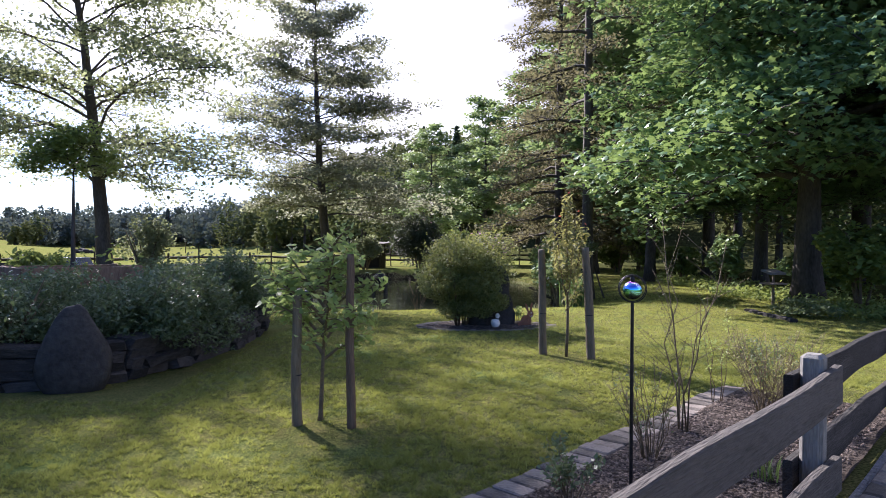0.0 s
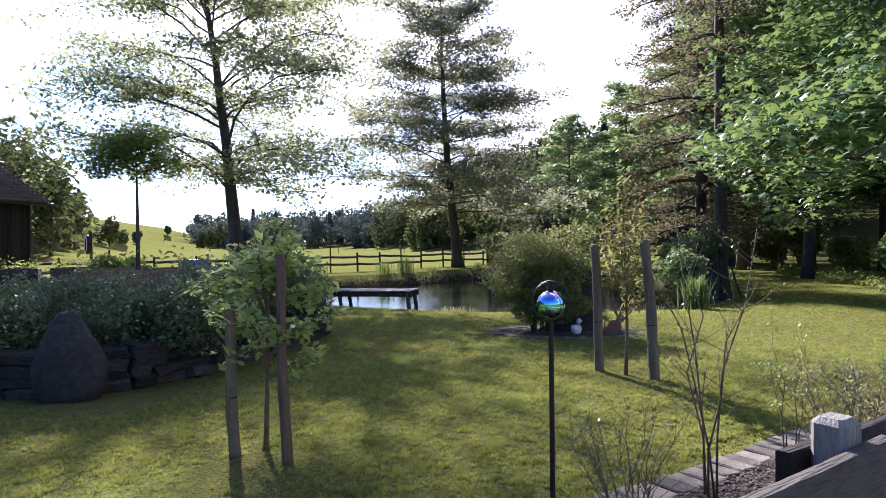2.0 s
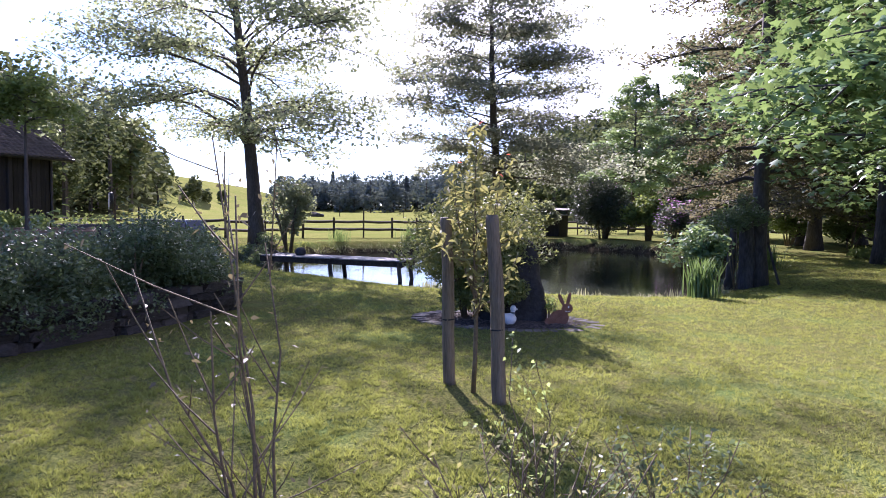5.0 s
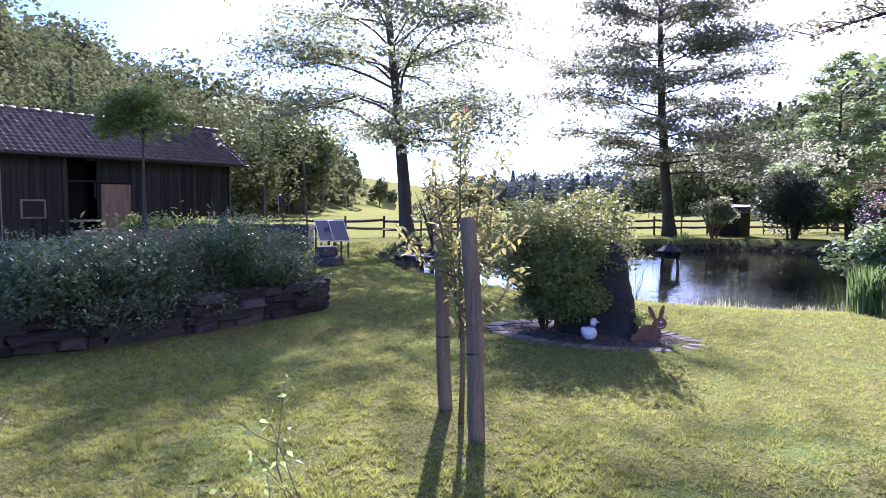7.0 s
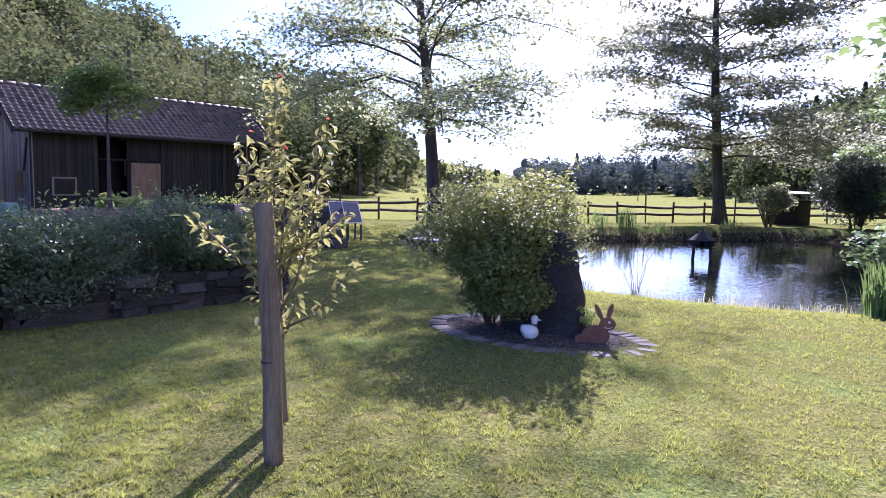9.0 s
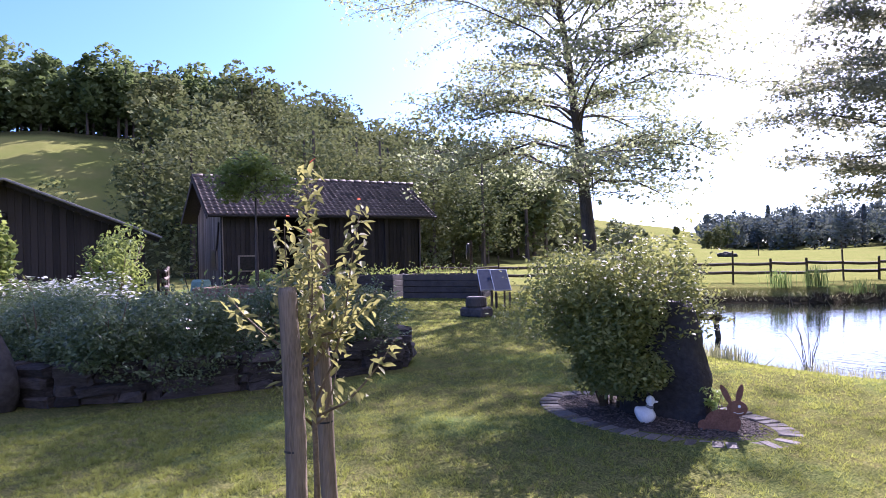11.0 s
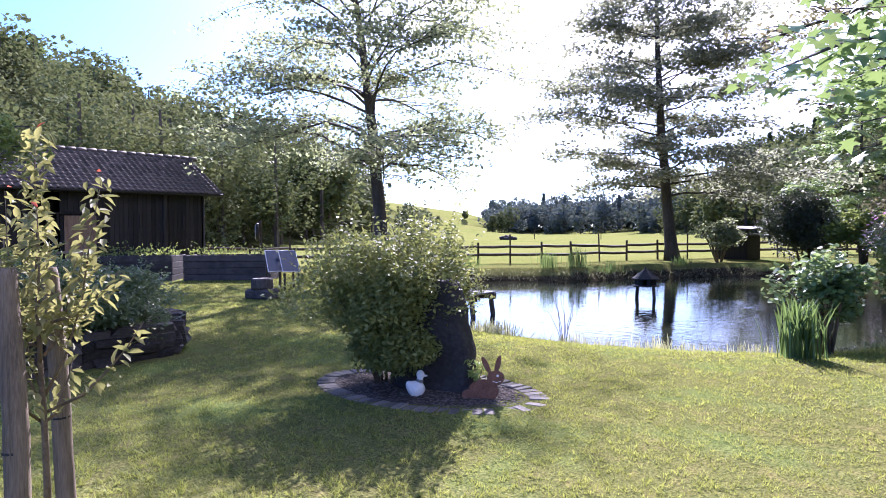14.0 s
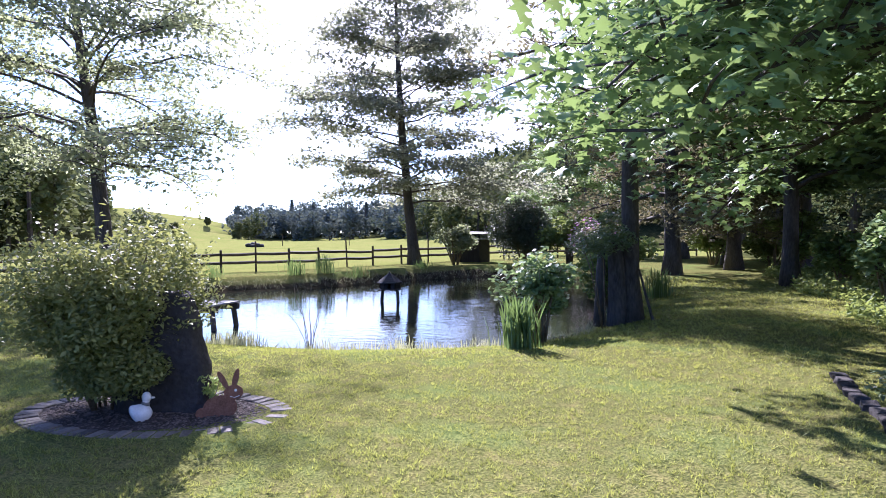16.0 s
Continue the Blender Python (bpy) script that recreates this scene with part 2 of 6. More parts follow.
# far trees: the haze of distance is painted into this pale, bluish leaf colour
L_FAR_HAZE = leaf_material("hazed_distant_leaf", (0.125, 0.155, 0.135), (0.175, 0.205, 0.175), (0.22, 0.25, 0.19), 0.12, 0.9, 0.0, patch=0.05, grain=0.12)
L_CREST = leaf_material("beech_leaf", (0.042, 0.075, 0.034), (0.135, 0.18, 0.072), (0.20, 0.26, 0.08), 0.28, 0.7, 0.1, patch=0.1, grain=0.4, contrast=2.0)
L_FIR = leaf_material("fir_needle", (0.035, 0.06, 0.035), (0.085, 0.115, 0.06), (0.10, 0.14, 0.06), 0.2, 0.8, 0.08)
L_LARCH = leaf_material("larch_needle", (0.08, 0.078, 0.045), (0.19, 0.175, 0.10), (0.28, 0.26, 0.13), 0.3, 0.8, 0.1)
L_HEDGE = leaf_material("hedge_leaf", (0.04, 0.073, 0.036), (0.13, 0.18, 0.085), (0.28, 0.35, 0.12), 0.30, 0.45, 0.40, patch=3.0, contrast=1.6)
L_BUSH = leaf_material("variegated_leaf", (0.05, 0.088, 0.030), (0.25, 0.265, 0.09), (0.46, 0.48, 0.13), 0.26, 0.6, 0.15, patch=2.5)
L_SAPLING = leaf_material("young_fruit_leaf", (0.10, 0.175, 0.055), (0.27, 0.36, 0.11), (0.52, 0.62, 0.19), 0.46, patch=4.0)
L_PEAR = leaf_material("yellow_green_pear_leaf", (0.075, 0.11, 0.04), (0.30, 0.28, 0.12), (0.48, 0.46, 0.14), 0.34, 0.6, 0.2)
L_RHODO = leaf_material("dark_glossy_leaf", (0.038, 0.055, 0.036), (0.095, 0.118, 0.075), (0.13, 0.16, 0.07), 0.2, 0.55, 0.25)
L_LIGHT = leaf_material("light_green_leaf", (0.075, 0.13, 0.040), (0.185, 0.255, 0.075), (0.42, 0.48, 0.11), 0.32, 0.6, 0.2)
L_IRIS = leaf_material("iris_blade", (0.042, 0.088, 0.028), (0.10, 0.16, 0.05), (0.24, 0.35, 0.09), 0.30)
L_REED = leaf_material("reed_blade", (0.170, 0.194, 0.093), (0.350, 0.339, 0.202), (0.477, 0.485, 0.232), 0.38)
L_BUD = leaf_material("wilted_bud_leaf", (0.06, 0.055, 0.032), (0.15, 0.13, 0.07), (0.25, 0.21, 0.10), 0.25)
L_GRASS = leaf_material("grass_blade", (0.048, 0.075, 0.018), (0.255, 0.28, 0.072), (0.48, 0.505, 0.10), 0.40, 0.6, 0.15, patch=15.0, contrast=3.0)


def ground_material():
    """Lawn, meadow, woodland floor and pond mud, laid out by the sheet's zone attribute."""
    m = bpy.data.materials.new("ground_cover")
    m.use_nodes = True
    n, l = m.node_tree.nodes, m.node_tree.links
    b = n["Principled BSDF"]
    co = n.new("ShaderNodeTexCoord")

    def noise_at(scale, detail=5):
        t = n.new("ShaderNodeTexNoise")
        t.inputs["Scale"].default_value, t.inputs["Detail"].default_value = scale, detail
        l.new(co.outputs["Object"], t.inputs["Vector"])
        return t.outputs["Fac"]

    def blend(fac, a, c, lo=0.35, hi=0.65):
        r, x = n.new("ShaderNodeMapRange"), n.new("ShaderNodeMix")
        r.inputs["From Min"].default_value, r.inputs["From Max"].default_value = lo, hi
        x.data_type = "RGBA"
        l.new(fac, r.inputs["Value"])
        l.new(r.outputs["Result"], x.inputs[0])
        for socket, value in ((x.inputs[6], a), (x.inputs[7], c)):
            if isinstance(value, tuple):
                socket.default_value = (*value, 1)
            else:
                l.new(value, socket)
        return x.outputs[2]

    fine, mid, wide = noise_at(55), noise_at(5), noise_at(0.7)
    lawn = blend(fine, (0.045, 0.055, 0.018), (0.17, 0.17, 0.055))
    dry = blend(fine, (0.08, 0.075, 0.028), (0.235, 0.205, 0.08))
    lawn = blend(mid, lawn, dry, 0.48, 0.80)
    lawn = blend(wide, lawn, blend(fine, (0.05, 0.085, 0.025), (0.17, 0.21, 0.06)), 0.5, 0.7)
    field = blend(noise_at(0.25), blend(noise_at(9), (0.115, 0.135, 0.034), (0.17, 0.185, 0.055)), blend(noise_at(6), (0.14, 0.15, 0.04), (0.20, 0.195, 0.07)), 0.4, 0.62)
    floor_ = blend(noise_at(4), (0.025, 0.03, 0.012), (0.075, 0.08, 0.03))
    mud = blend(noise_at(3), (0.02, 0.018, 0.012), (0.06, 0.05, 0.032))
    at = n.new("ShaderNodeAttribute")
    at.attribute_name = "zone"
    sep = n.new("ShaderNodeSeparateColor")
    l.new(at.outputs["Color"], sep.inputs["Color"])
    c = blend(sep.outputs["Red"], lawn, field, 0.3, 0.7)
    c = blend(sep.outputs["Green"], c, floor_, 0.3, 0.7)
    c = blend(sep.outputs["Blue"], c, mud, 0.3, 0.7)
    l.new(c, b.inputs["Base Color"])
    bp = n.new("ShaderNodeBump")
    bp.inputs["Strength"].default_value, bp.inputs["Distance"].default_value = 0.7, 0.03
    l.new(noise_at(38, 8), bp.inputs["Height"])
    l.new(bp.outputs["Normal"], b.inputs["Normal"])
    b.inputs["Roughness"].default_value, b.inputs["Specular IOR Level"].default_value = 1.0, 0.0
    return m


def water_material():
    m = bpy.data.materials.new("pond_water")
    m.use_nodes = True
    n, l = m.node_tree.nodes, m.node_tree.links
    b = n["Principled BSDF"]
    b.inputs["Base Color"].default_value = (0.018, 0.022, 0.014, 1)
    b.inputs["Roughness"].default_value, b.inputs["IOR"].default_value = 0.03, 1.33
    co, mp, t, t2 = n.new("ShaderNodeTexCoord"), n.new("ShaderNodeMapping"), n.new("ShaderNodeTexNoise"), n.new("ShaderNodeTexNoise")
    mp.inputs["Rotation"].default_value, mp.inputs["Scale"].default_value = (0, 0, radians(25)), (1.0, 2.4, 1)
    t.inputs["Scale"].default_value, t.inputs["Detail"].default_value = 2.6, 3
    t2.inputs["Scale"].default_value = 0.35
    mul, bp = n.new("ShaderNodeMath"), n.new("ShaderNodeBump")
    mul.operation = "MULTIPLY"
    bp.inputs["Strength"].default_value, bp.inputs["Distance"].default_value = 0.26, 0.05
    l.new(co.outputs["Object"], mp.inputs["Vector"])
    l.new(mp.outputs["Vector"], t.inputs["Vector"])
    l.new(co.outputs["Object"], t2.inputs["Vector"])
    l.new(t.outputs["Fac"], mul.inputs[0])
    l.new(t2.outputs["Fac"], mul.inputs[1])
    l.new(mul.outputs[0], bp.inputs["Height"])
    l.new(bp.outputs["Normal"], b.inputs["Normal"])
    return m


def ball_material():
    """Oil-slick coated steel: a mirror whose tint runs through the spectrum over the height of the ball."""
    m = bpy.data.materials.new("rainbow_mirror_steel")
    m.use_nodes = True
    n, l = m.node_tree.nodes, m.node_tree.links
    b = n["Principled BSDF"]
    co, sep, ramp = n.new("ShaderNodeTexCoord"), n.new("ShaderNodeSeparateXYZ"), n.new("ShaderNodeValToRGB")
    noi, add = n.new("ShaderNodeTexNoise"), n.new("ShaderNodeMath")
    noi.inputs["Scale"].default_value = 1.5
    add.operation = "MULTIPLY_ADD"
    add.inputs[1].default_value = 0.25
    l.new(co.outputs["Generated"], sep.inputs["Vector"])
    l.new(co.outputs["Generated"], noi.inputs["Vector"])
    l.new(noi.outputs["Fac"], add.inputs[0])
    l.new(sep.outputs["Z"], add.inputs[2])
    for p, c in ((0.3, (0.10, 0.12, 0.10)), (0.5, (0.30, 0.75, 0.45)), (0.68, (0.15, 0.65, 0.95)), (0.86, (0.30, 0.35, 0.95)), (1.0, (0.75, 0.35, 0.85))):
        e = ramp.color_ramp.elements.new(p)
        e.color = (*c, 1)
    l.new(add.outputs[0], ramp.inputs["Fac"])
    l.new(ramp.outputs["Color"], b.inputs["Base Color"])
    b.inputs["Metallic"].default_value, b.inputs["Roughness"].default_value = 1.0, 0.06
    return m


M_GROUND, M_WATER, M_BALL = ground_material(), water_material(), ball_material()


# ---- tools for building ----
rng = np.random.default_rng(7)


class Geo:
    """Collects vertices and faces of one mesh."""

    def __init__(self):
        self.v, self.f = [], []

    def tube(self, pts, radii, sides=6, cap=True):
        pts = [Vector(p) for p in pts]
        base = len(self.v)
        for i, p in enumerate(pts):
            a = (pts[min(i + 1, len(pts) - 1)] - pts[max(i - 1, 0)]).normalized()
            u = a.orthogonal().normalized() if i == 0 else (u - a * u.dot(a)).normalized()
            w = a.cross(u)
            for k in range(sides):
                t = 2 * math.pi * k / sides
                self.v.append(p + (u * math.cos(t) + w * math.sin(t)) * radii[i])
        for i in range(len(pts) - 1):
            for k in range(sides):
                q = base + i * sides
                self.f.append((q + k, q + (k + 1) % sides, q + sides + (k + 1) % sides, q + sides + k))
        if cap:
            self.f.append(tuple(base + k for k in reversed(range(sides))))
            self.f.append(tuple(base + (len(pts) - 1) * sides + k for k in range(sides)))
        return self

    def box(self, size, m=None, bevel=0.0, taper=1.0):
        """A box about the origin with chamfered upright and top edges, at the pose m."""
        sx, sy, sz = (s / 2 for s in size)
        c = min(bevel, sx * 0.9, sy * 0.9, sz * 0.9)
        m = m or Matrix.Identity(4)
        base = len(self.v)

        def ring(z, x, y, cut):
            return [(x, y - cut, z), (x - cut, y, z), (-x + cut, y, z), (-x, y - cut, z), (-x, -y + cut, z), (-x + cut, -y, z), (x - cut, -y, z), (x, -y + cut, z)]
        if c > 0:
            levels = [ring(-sz, sx - c, sy - c, c * 0.5), ring(-sz + c, sx, sy, c), ring(sz - c, sx * taper, sy * taper, c), ring(sz, (sx - c) * taper, (sy - c) * taper, c * 0.5)]
            n = 8
        else:
            levels = [[(sx, -sy, -sz), (sx, sy, -sz), (-sx, sy, -sz), (-sx, -sy, -sz)], [(sx * taper, -sy * taper, sz), (sx * taper, sy * taper, sz), (-sx * taper, sy * taper, sz), (-sx * taper, -sy * taper, sz)]]
            n = 4
        for lev in levels:
            self.v.extend(m @ Vector(p) for p in lev)
        for i in range(len(levels) - 1):
            for k in range(n):
                q = base + i * n
                self.f.append((q + k, q + (k + 1) % n, q + n + (k + 1) % n, q + n + k))
        self.f.append(tuple(base + k for k in reversed(range(n))))
        self.f.append(tuple(base + (len(levels) - 1) * n + k for k in range(n)))
        return self

    def lump(self, centre, radii, seed=0, rough=0.15, seg=14, rings=9, freq=1.6):
        """A closed rounded body with an uneven surface."""
        base = len(self.v)
        c = Vector(centre)
        for i in range(rings + 1):
            th = math.pi * i / rings
            for k in range(seg):
                ph = 2 * math.pi * k / seg
                d = Vector((math.sin(th) * math.cos(ph), math.sin(th) * math.sin(ph), math.cos(th)))
                s = 1 + rough * noise.noise(d * freq + Vector((seed * 7.3, seed * 1.7, 0)))
                self.v.append(c + Vector((d.x * radii[0] * s, d.y * radii[1] * s, d.z * radii[2] * s)))
        for i in range(rings):
            for k in range(seg):
                q = base + i * seg
                self.f.append((q + k, q + seg + k, q + seg + (k + 1) % seg, q + (k + 1) % seg))
        return self

    def mesh(self, name, mat, smooth=False):
        me = bpy.data.meshes.new(name)
        me.from_pydata([tuple(p) for p in self.v], [], self.f)
        me.materials.append(mat)
        if smooth:
            me.polygons.foreach_set("use_smooth", [True] * len(me.polygons))
        me.update()
        return me


def fast_mesh(name, verts, faces, mat):
    """A mesh from arrays: verts n x 3, faces m x k."""
    me = bpy.data.meshes.new(name)
    m, k = faces.shape
    me.vertices.add(len(verts))
    me.vertices.foreach_set("co", np.ascontiguousarray(verts, dtype=np.float32).ravel())
    me.loops.add(m * k)
    me.loops.foreach_set("vertex_index", np.ascontiguousarray(faces, dtype=np.int32).ravel())
    me.polygons.add(m)
    me.polygons.foreach_set("loop_start", np.arange(0, m * k, k, dtype=np.int32))
    me.materials.append(mat)
    me.update(calc_edges=True)
    return me


def thing(name, x, y, z, rz=0, label="", category="", group="", kind=""):
    """A top-level thing: an Empty at its base."""
    ob = new(name)
    ob.matrix_world = pose(x, y, z, 0, 0, rz)
    ob.empty_display_size = 0.1
    return tagged(ob, label, category, group, kind)


def part(name, geo, mat, parent, label="", smooth=False):
    """One mesh under a thing or under a part, in its parent's space."""
    me = geo if isinstance(geo, bpy.types.Mesh) else geo.mesh(name, mat, smooth)
    ob = new(name, me)
    ob.parent = parent
    if label:
        tagged(ob, label)
    return ob


def piece(name, me, parent, m):
    """One of many alike pieces on shared mesh data."""
    ob = new(name, me)
    ob.parent = parent
    ob.matrix_basis = m
    return ob


LEAF = {
    "oval": ([(0, 0, 0), (0.26, 0.35, 0.06), (0.0, 1, 0), (-0.26, 0.35, 0.06)], [(0, 1, 2, 3)]),
    "round": ([(0, 0, 0), (0.40, 0.25, 0.05), (0.36, 0.75, 0.04), (0.0, 1, -0.05), (-0.36, 0.75, 0.04), (-0.40, 0.25, 0.05)], [(0, 1, 2, 3), (0, 3, 4, 5)]),
    "long": ([(0, 0, 0), (0.17, 0.3, 0.07), (0.19, 0.62, 0.03), (0.0, 1, -0.16), (-0.19, 0.62, 0.03), (-0.17, 0.3, 0.07)], [(0, 1, 2, 3), (0, 3, 4, 5)]),
    "maple": ([(0, 0.05, 0), (0.40, 0.02, -0.04), (0.24, 0.30, 0.03), (0.56, 0.50, -0.05), (0.20, 0.56, 0.03), (0.0, 1.0, -0.06), (-0.20, 0.56, 0.03), (-0.56, 0.50, -0.05), (-0.24, 0.30, 0.03), (-0.40, 0.02, -0.04)],
              [(1, 2, 8, 9), (2, 3, 4, 4), (4, 5, 6, 6), (6, 7, 8, 8), (2, 4, 6, 8)]),
}


LEAF["kite"] = ([(0, -0.1, 0), (0.36, 0.42, 0.06), (0, 1, -0.05), (-0.36, 0.42, 0.06)], [(0, 1, 2, 3)])


def leaf_mesh(name, centres, size, mat, shape="oval", flat=0.5, seed=1, hang=0.3, vary=0.35):
    """Leaves of one shape at the centres. flat: how far their faces turn up; hang: how far the tips point down."""
    g = np.random.default_rng(seed)
    c = np.asarray(centres, dtype=float)
    n = len(c)
    nrm = g.normal(size=(n, 3))
    nrm /= np.linalg.norm(nrm, axis=1)[:, None]
    nrm[:, 2] = np.abs(nrm[:, 2])
    nrm = nrm * (1 - flat) + np.array((0, 0, 1.0)) * flat
    nrm /= np.linalg.norm(nrm, axis=1)[:, None]
    tip = g.normal(size=(n, 3))
    tip[:, 2] -= hang * 3
    tip -= nrm * np.sum(tip * nrm, axis=1)[:, None]
    tip /= np.linalg.norm(tip, axis=1)[:, None] + 1e-9
    side = np.cross(tip, nrm)
    s = size * g.uniform(1 - vary, 1 + vary, n)
    pts, polys = LEAF[shape]
    pts = np.array(pts, dtype=float)
    k = len(pts)
    V = (c[:, None, :] + (side[:, None, :] * pts[None, :, 0:1] + tip[:, None, :] * (pts[None, :, 1:2] - 0.4) + nrm[:, None, :] * pts[None, :, 2:3]) * s[:, None, None]).reshape(-1, 3)
    if shape == "maple":
        tri = np.array([t for p in polys for t in ([(p[0], p[1], p[2])] if p[2] == p[3] else [(p[0], p[1], p[2]), (p[0], p[2], p[3])])])
        F = (np.arange(n)[:, None, None] * k + tri[None]).reshape(-1, 3)
    else:
        F = (np.arange(n)[:, None, None] * k + np.array(polys)[None]).reshape(-1, 4)
    return fast_mesh(name, V, F, mat)


def skeleton_of(seed, h, r0, crown_from, radius_at, limbs, lean=(0, 0), rise=0.35, droop=0.25, subs=7, sub_len=0.38, bend=0.0, top=1.0, sides=9, jitter=0.12, low=0.95, thick=0.34, climb=0.0, wander=0.0):
    """Trunk, limbs and side branches of a tree. Returns the wood and the places where leaves can sit."""
    g = np.random.default_rng(seed)
    wood, spots = Geo(), []
    lean = Vector((lean[0], lean[1], 0))

    def trunk_at(z):
        u = z / h
        return Vector((lean.x * u + bend * math.sin(u * 3.1) + 0.05 * r0 * math.sin(z * 1.9 + seed), lean.y * u + 0.6 * bend * math.sin(u * 2.3) + 0.05 * r0 * math.cos(z * 1.3), z))
    zs = [h * (i / 14) ** 1.15 for i in range(15)]
    wood.tube([trunk_at(z) for z in zs], [r0 * ((1 - z / h) ** 0.85 * 0.93 + 0.025 + 0.45 * math.exp(-z / (r0 * 1.6))) for z in zs], sides)
    for i in range(limbs):
        u = (i + 0.5) / limbs
        z = max(crown_from * 0.85, min(h * 0.98, crown_from + (h * top - crown_from) * u ** low + (g.normal() * wander if wander else 0)))
        a = i * 2.39996 + g.normal() * 0.25
        L = max(0.2, radius_at(u) * (1 + g.normal() * jitter))
        p0 = trunk_at(z)
        rr = max(0.012, r0 * thick * (1 - 0.75 * u))
        out = Vector((math.cos(a), math.sin(a), 0))
        crook = Vector((-out.y, out.x, 0)) * g.normal() * 0.12
        limb, lift = [], rise * g.uniform(0.55, 1.4) + climb * u
        for k in range(7):
            s = k / 6
            limb.append(p0 + out * (L * s) + crook * L * s * s + Vector((0, 0, L * (lift * s - droop * s * s) + g.normal() * 0.015 * L)))
        wood.tube(limb, [rr * (1 - 0.9 * k / 6) + 0.004 for k in range(7)], 5, cap=False)
        for s in range(subs):
            q = 0.22 + 0.78 * (s + g.random()) / subs
            i0 = min(5, int(q * 6))
            b0 = limb[i0].lerp(limb[i0 + 1], q * 6 - i0)
            turn = (1 if s % 2 else -1) * g.uniform(0.5, 1.1)
            d = Vector((out.x * math.cos(turn) - out.y * math.sin(turn), out.x * math.sin(turn) + out.y * math.cos(turn), g.uniform(-0.15, 0.35)))
            ln = L * sub_len * g.uniform(0.6, 1.2) * (1.15 - 0.6 * q)
            b1 = b0 + d * ln * 0.55
            b2 = b0 + d * ln + Vector((0, 0, -0.1 * ln))
            wood.tube([b0, b1, b2], [rr * 0.3 * (1 - 0.6 * q) + 0.004, rr * 0.18 + 0.003, 0.003], 3, cap=False)
            spots += [(b0, b1), (b1, b2), (b1, b2)]
        spots += [(limb[k], limb[k + 1]) for k in range(2, 6)]
    spots.append((trunk_at(h * 0.93), trunk_at(h)))
    return wood, spots


def on_branches(spots, n, spread, seed):
    """n leaf places scattered about the branches, in tufts."""
    g = np.random.default_rng(seed)
    a = np.array([tuple(p) for p, q in spots])
    b = np.array([tuple(q) for p, q in spots])
    w = np.linalg.norm(b - a, axis=1) + 0.05
    i = g.choice(len(a), n, p=w / w.sum())
    t = np.round(g.random((n, 1)) * 6) / 6 + g.normal(size=(n, 1)) * 0.06
    return a[i] + (b[i] - a[i]) * t + np.clip(g.normal(size=(n, 3)), -1.5, 1.5) * spread * np.array((1, 1, 0.6))


def crown_points(seed, n, radii, lumps=14, shell=0.75):
    """Places on the skins of many lumps that together fill a crown; its centre is the origin."""
    g = np.random.default_rng(seed)
    d = g.normal(size=(lumps, 3))
    d /= np.linalg.norm(d, axis=1)[:, None]
    c = d * g.uniform(0.25, 0.72, (lumps, 1))
    r = g.uniform(0.24, 0.46, lumps)
    i = g.integers(0, lumps, n)
    e = g.normal(size=(n, 3))
    e /= np.linalg.norm(e, axis=1)[:, None]
    return (c[i] + e * (r[i] * g.uniform(shell, 1.08, n))[:, None]) * np.array(radii)


# ---- the lie of the land ----
WATER_Z = -0.42
POND = np.array([(-4.2, 19.2), (-2.4, 18.6), (-0.8, 18.45), (0.5, 18.6), (1.9, 19.0), (2.9, 19.7), (3.75, 21.0), (4.1, 23.5), (4.15, 27.0), (4.0, 31.0), (2.85, 35.7), (-1.6, 38.1), (-4.8, 35.2),
                 (-7.1, 30.6), (-9.6, 28.1), (-10.8, 25.5), (-10.2, 22.8), (-7.4, 20.4)])
HILLS = np.array([  # bearing, skyline in degrees, foot, crest, height of the trees on it
    (-180, 3.0, 100, 250, 0), (-100, 6.0, 60, 160, 12), (-60, 10, 45, 120, 13), (-30, 12, 45, 110, 13), (-10, 10.5, 60, 130, 13), (0, 9.5, 75, 150, 13), (6, 8.7, 85, 160, 13), (13, 6.4, 110, 180, 13),
    (17, 4.0, 150, 210, 12), (22, 3.1, 200, 240, 12), (30, 2.5, 230, 260, 11), (34, 2.5, 230, 260, 11), (36, 1.5, 170, 290, 0), (42, 2.1, 160, 290, 0),
    (44.5, 6.0, 105, 190, 12), (48, 7.3, 80, 170, 13), (52, 8.5, 66, 160, 13), (55, 9.7, 60, 150, 13), (59, 11.0, 58, 145, 13), (63.5, 12.6, 56, 140, 13), (75, 14.2, 54, 135, 13), (87, 14.8, 52, 130, 13), (110, 13, 55, 130, 13), (150, 8, 70, 160, 12), (180, 3.0, 100, 250, 0)])


def pond_distance(x, y):
    """Distance to the shore line, negative over the water."""
    p = np.stack([np.asarray(x, float), np.asarray(y, float)], -1)
    best = np.full(p.shape[:-1], 1e9)
    inside = np.zeros(p.shape[:-1], bool)
    for a, b in zip(POND, np.roll(POND, -1, axis=0)):
        e = b - a
        t = np.clip(((p - a) @ e) / (e @ e), 0, 1)
        best = np.minimum(best, np.linalg.norm(p - a - t[..., None] * e, axis=-1))
        cross = ((a[1] > p[..., 1]) != (b[1] > p[..., 1])) & (p[..., 0] < (b[0] - a[0]) * (p[..., 1] - a[1]) / (b[1] - a[1] + 1e-12) + a[0])
        inside ^= cross
    return np.where(inside, -best, best)


def smooth01(t):
    t = np.clip(t, 0, 1)
    return t * t * (3 - 2 * t)


def polar(x, y):
    return np.degrees(np.arctan2(-(x - 4.0), y - 6.0)) - 2.0, np.hypot(x - 4.0, y - 6.0)


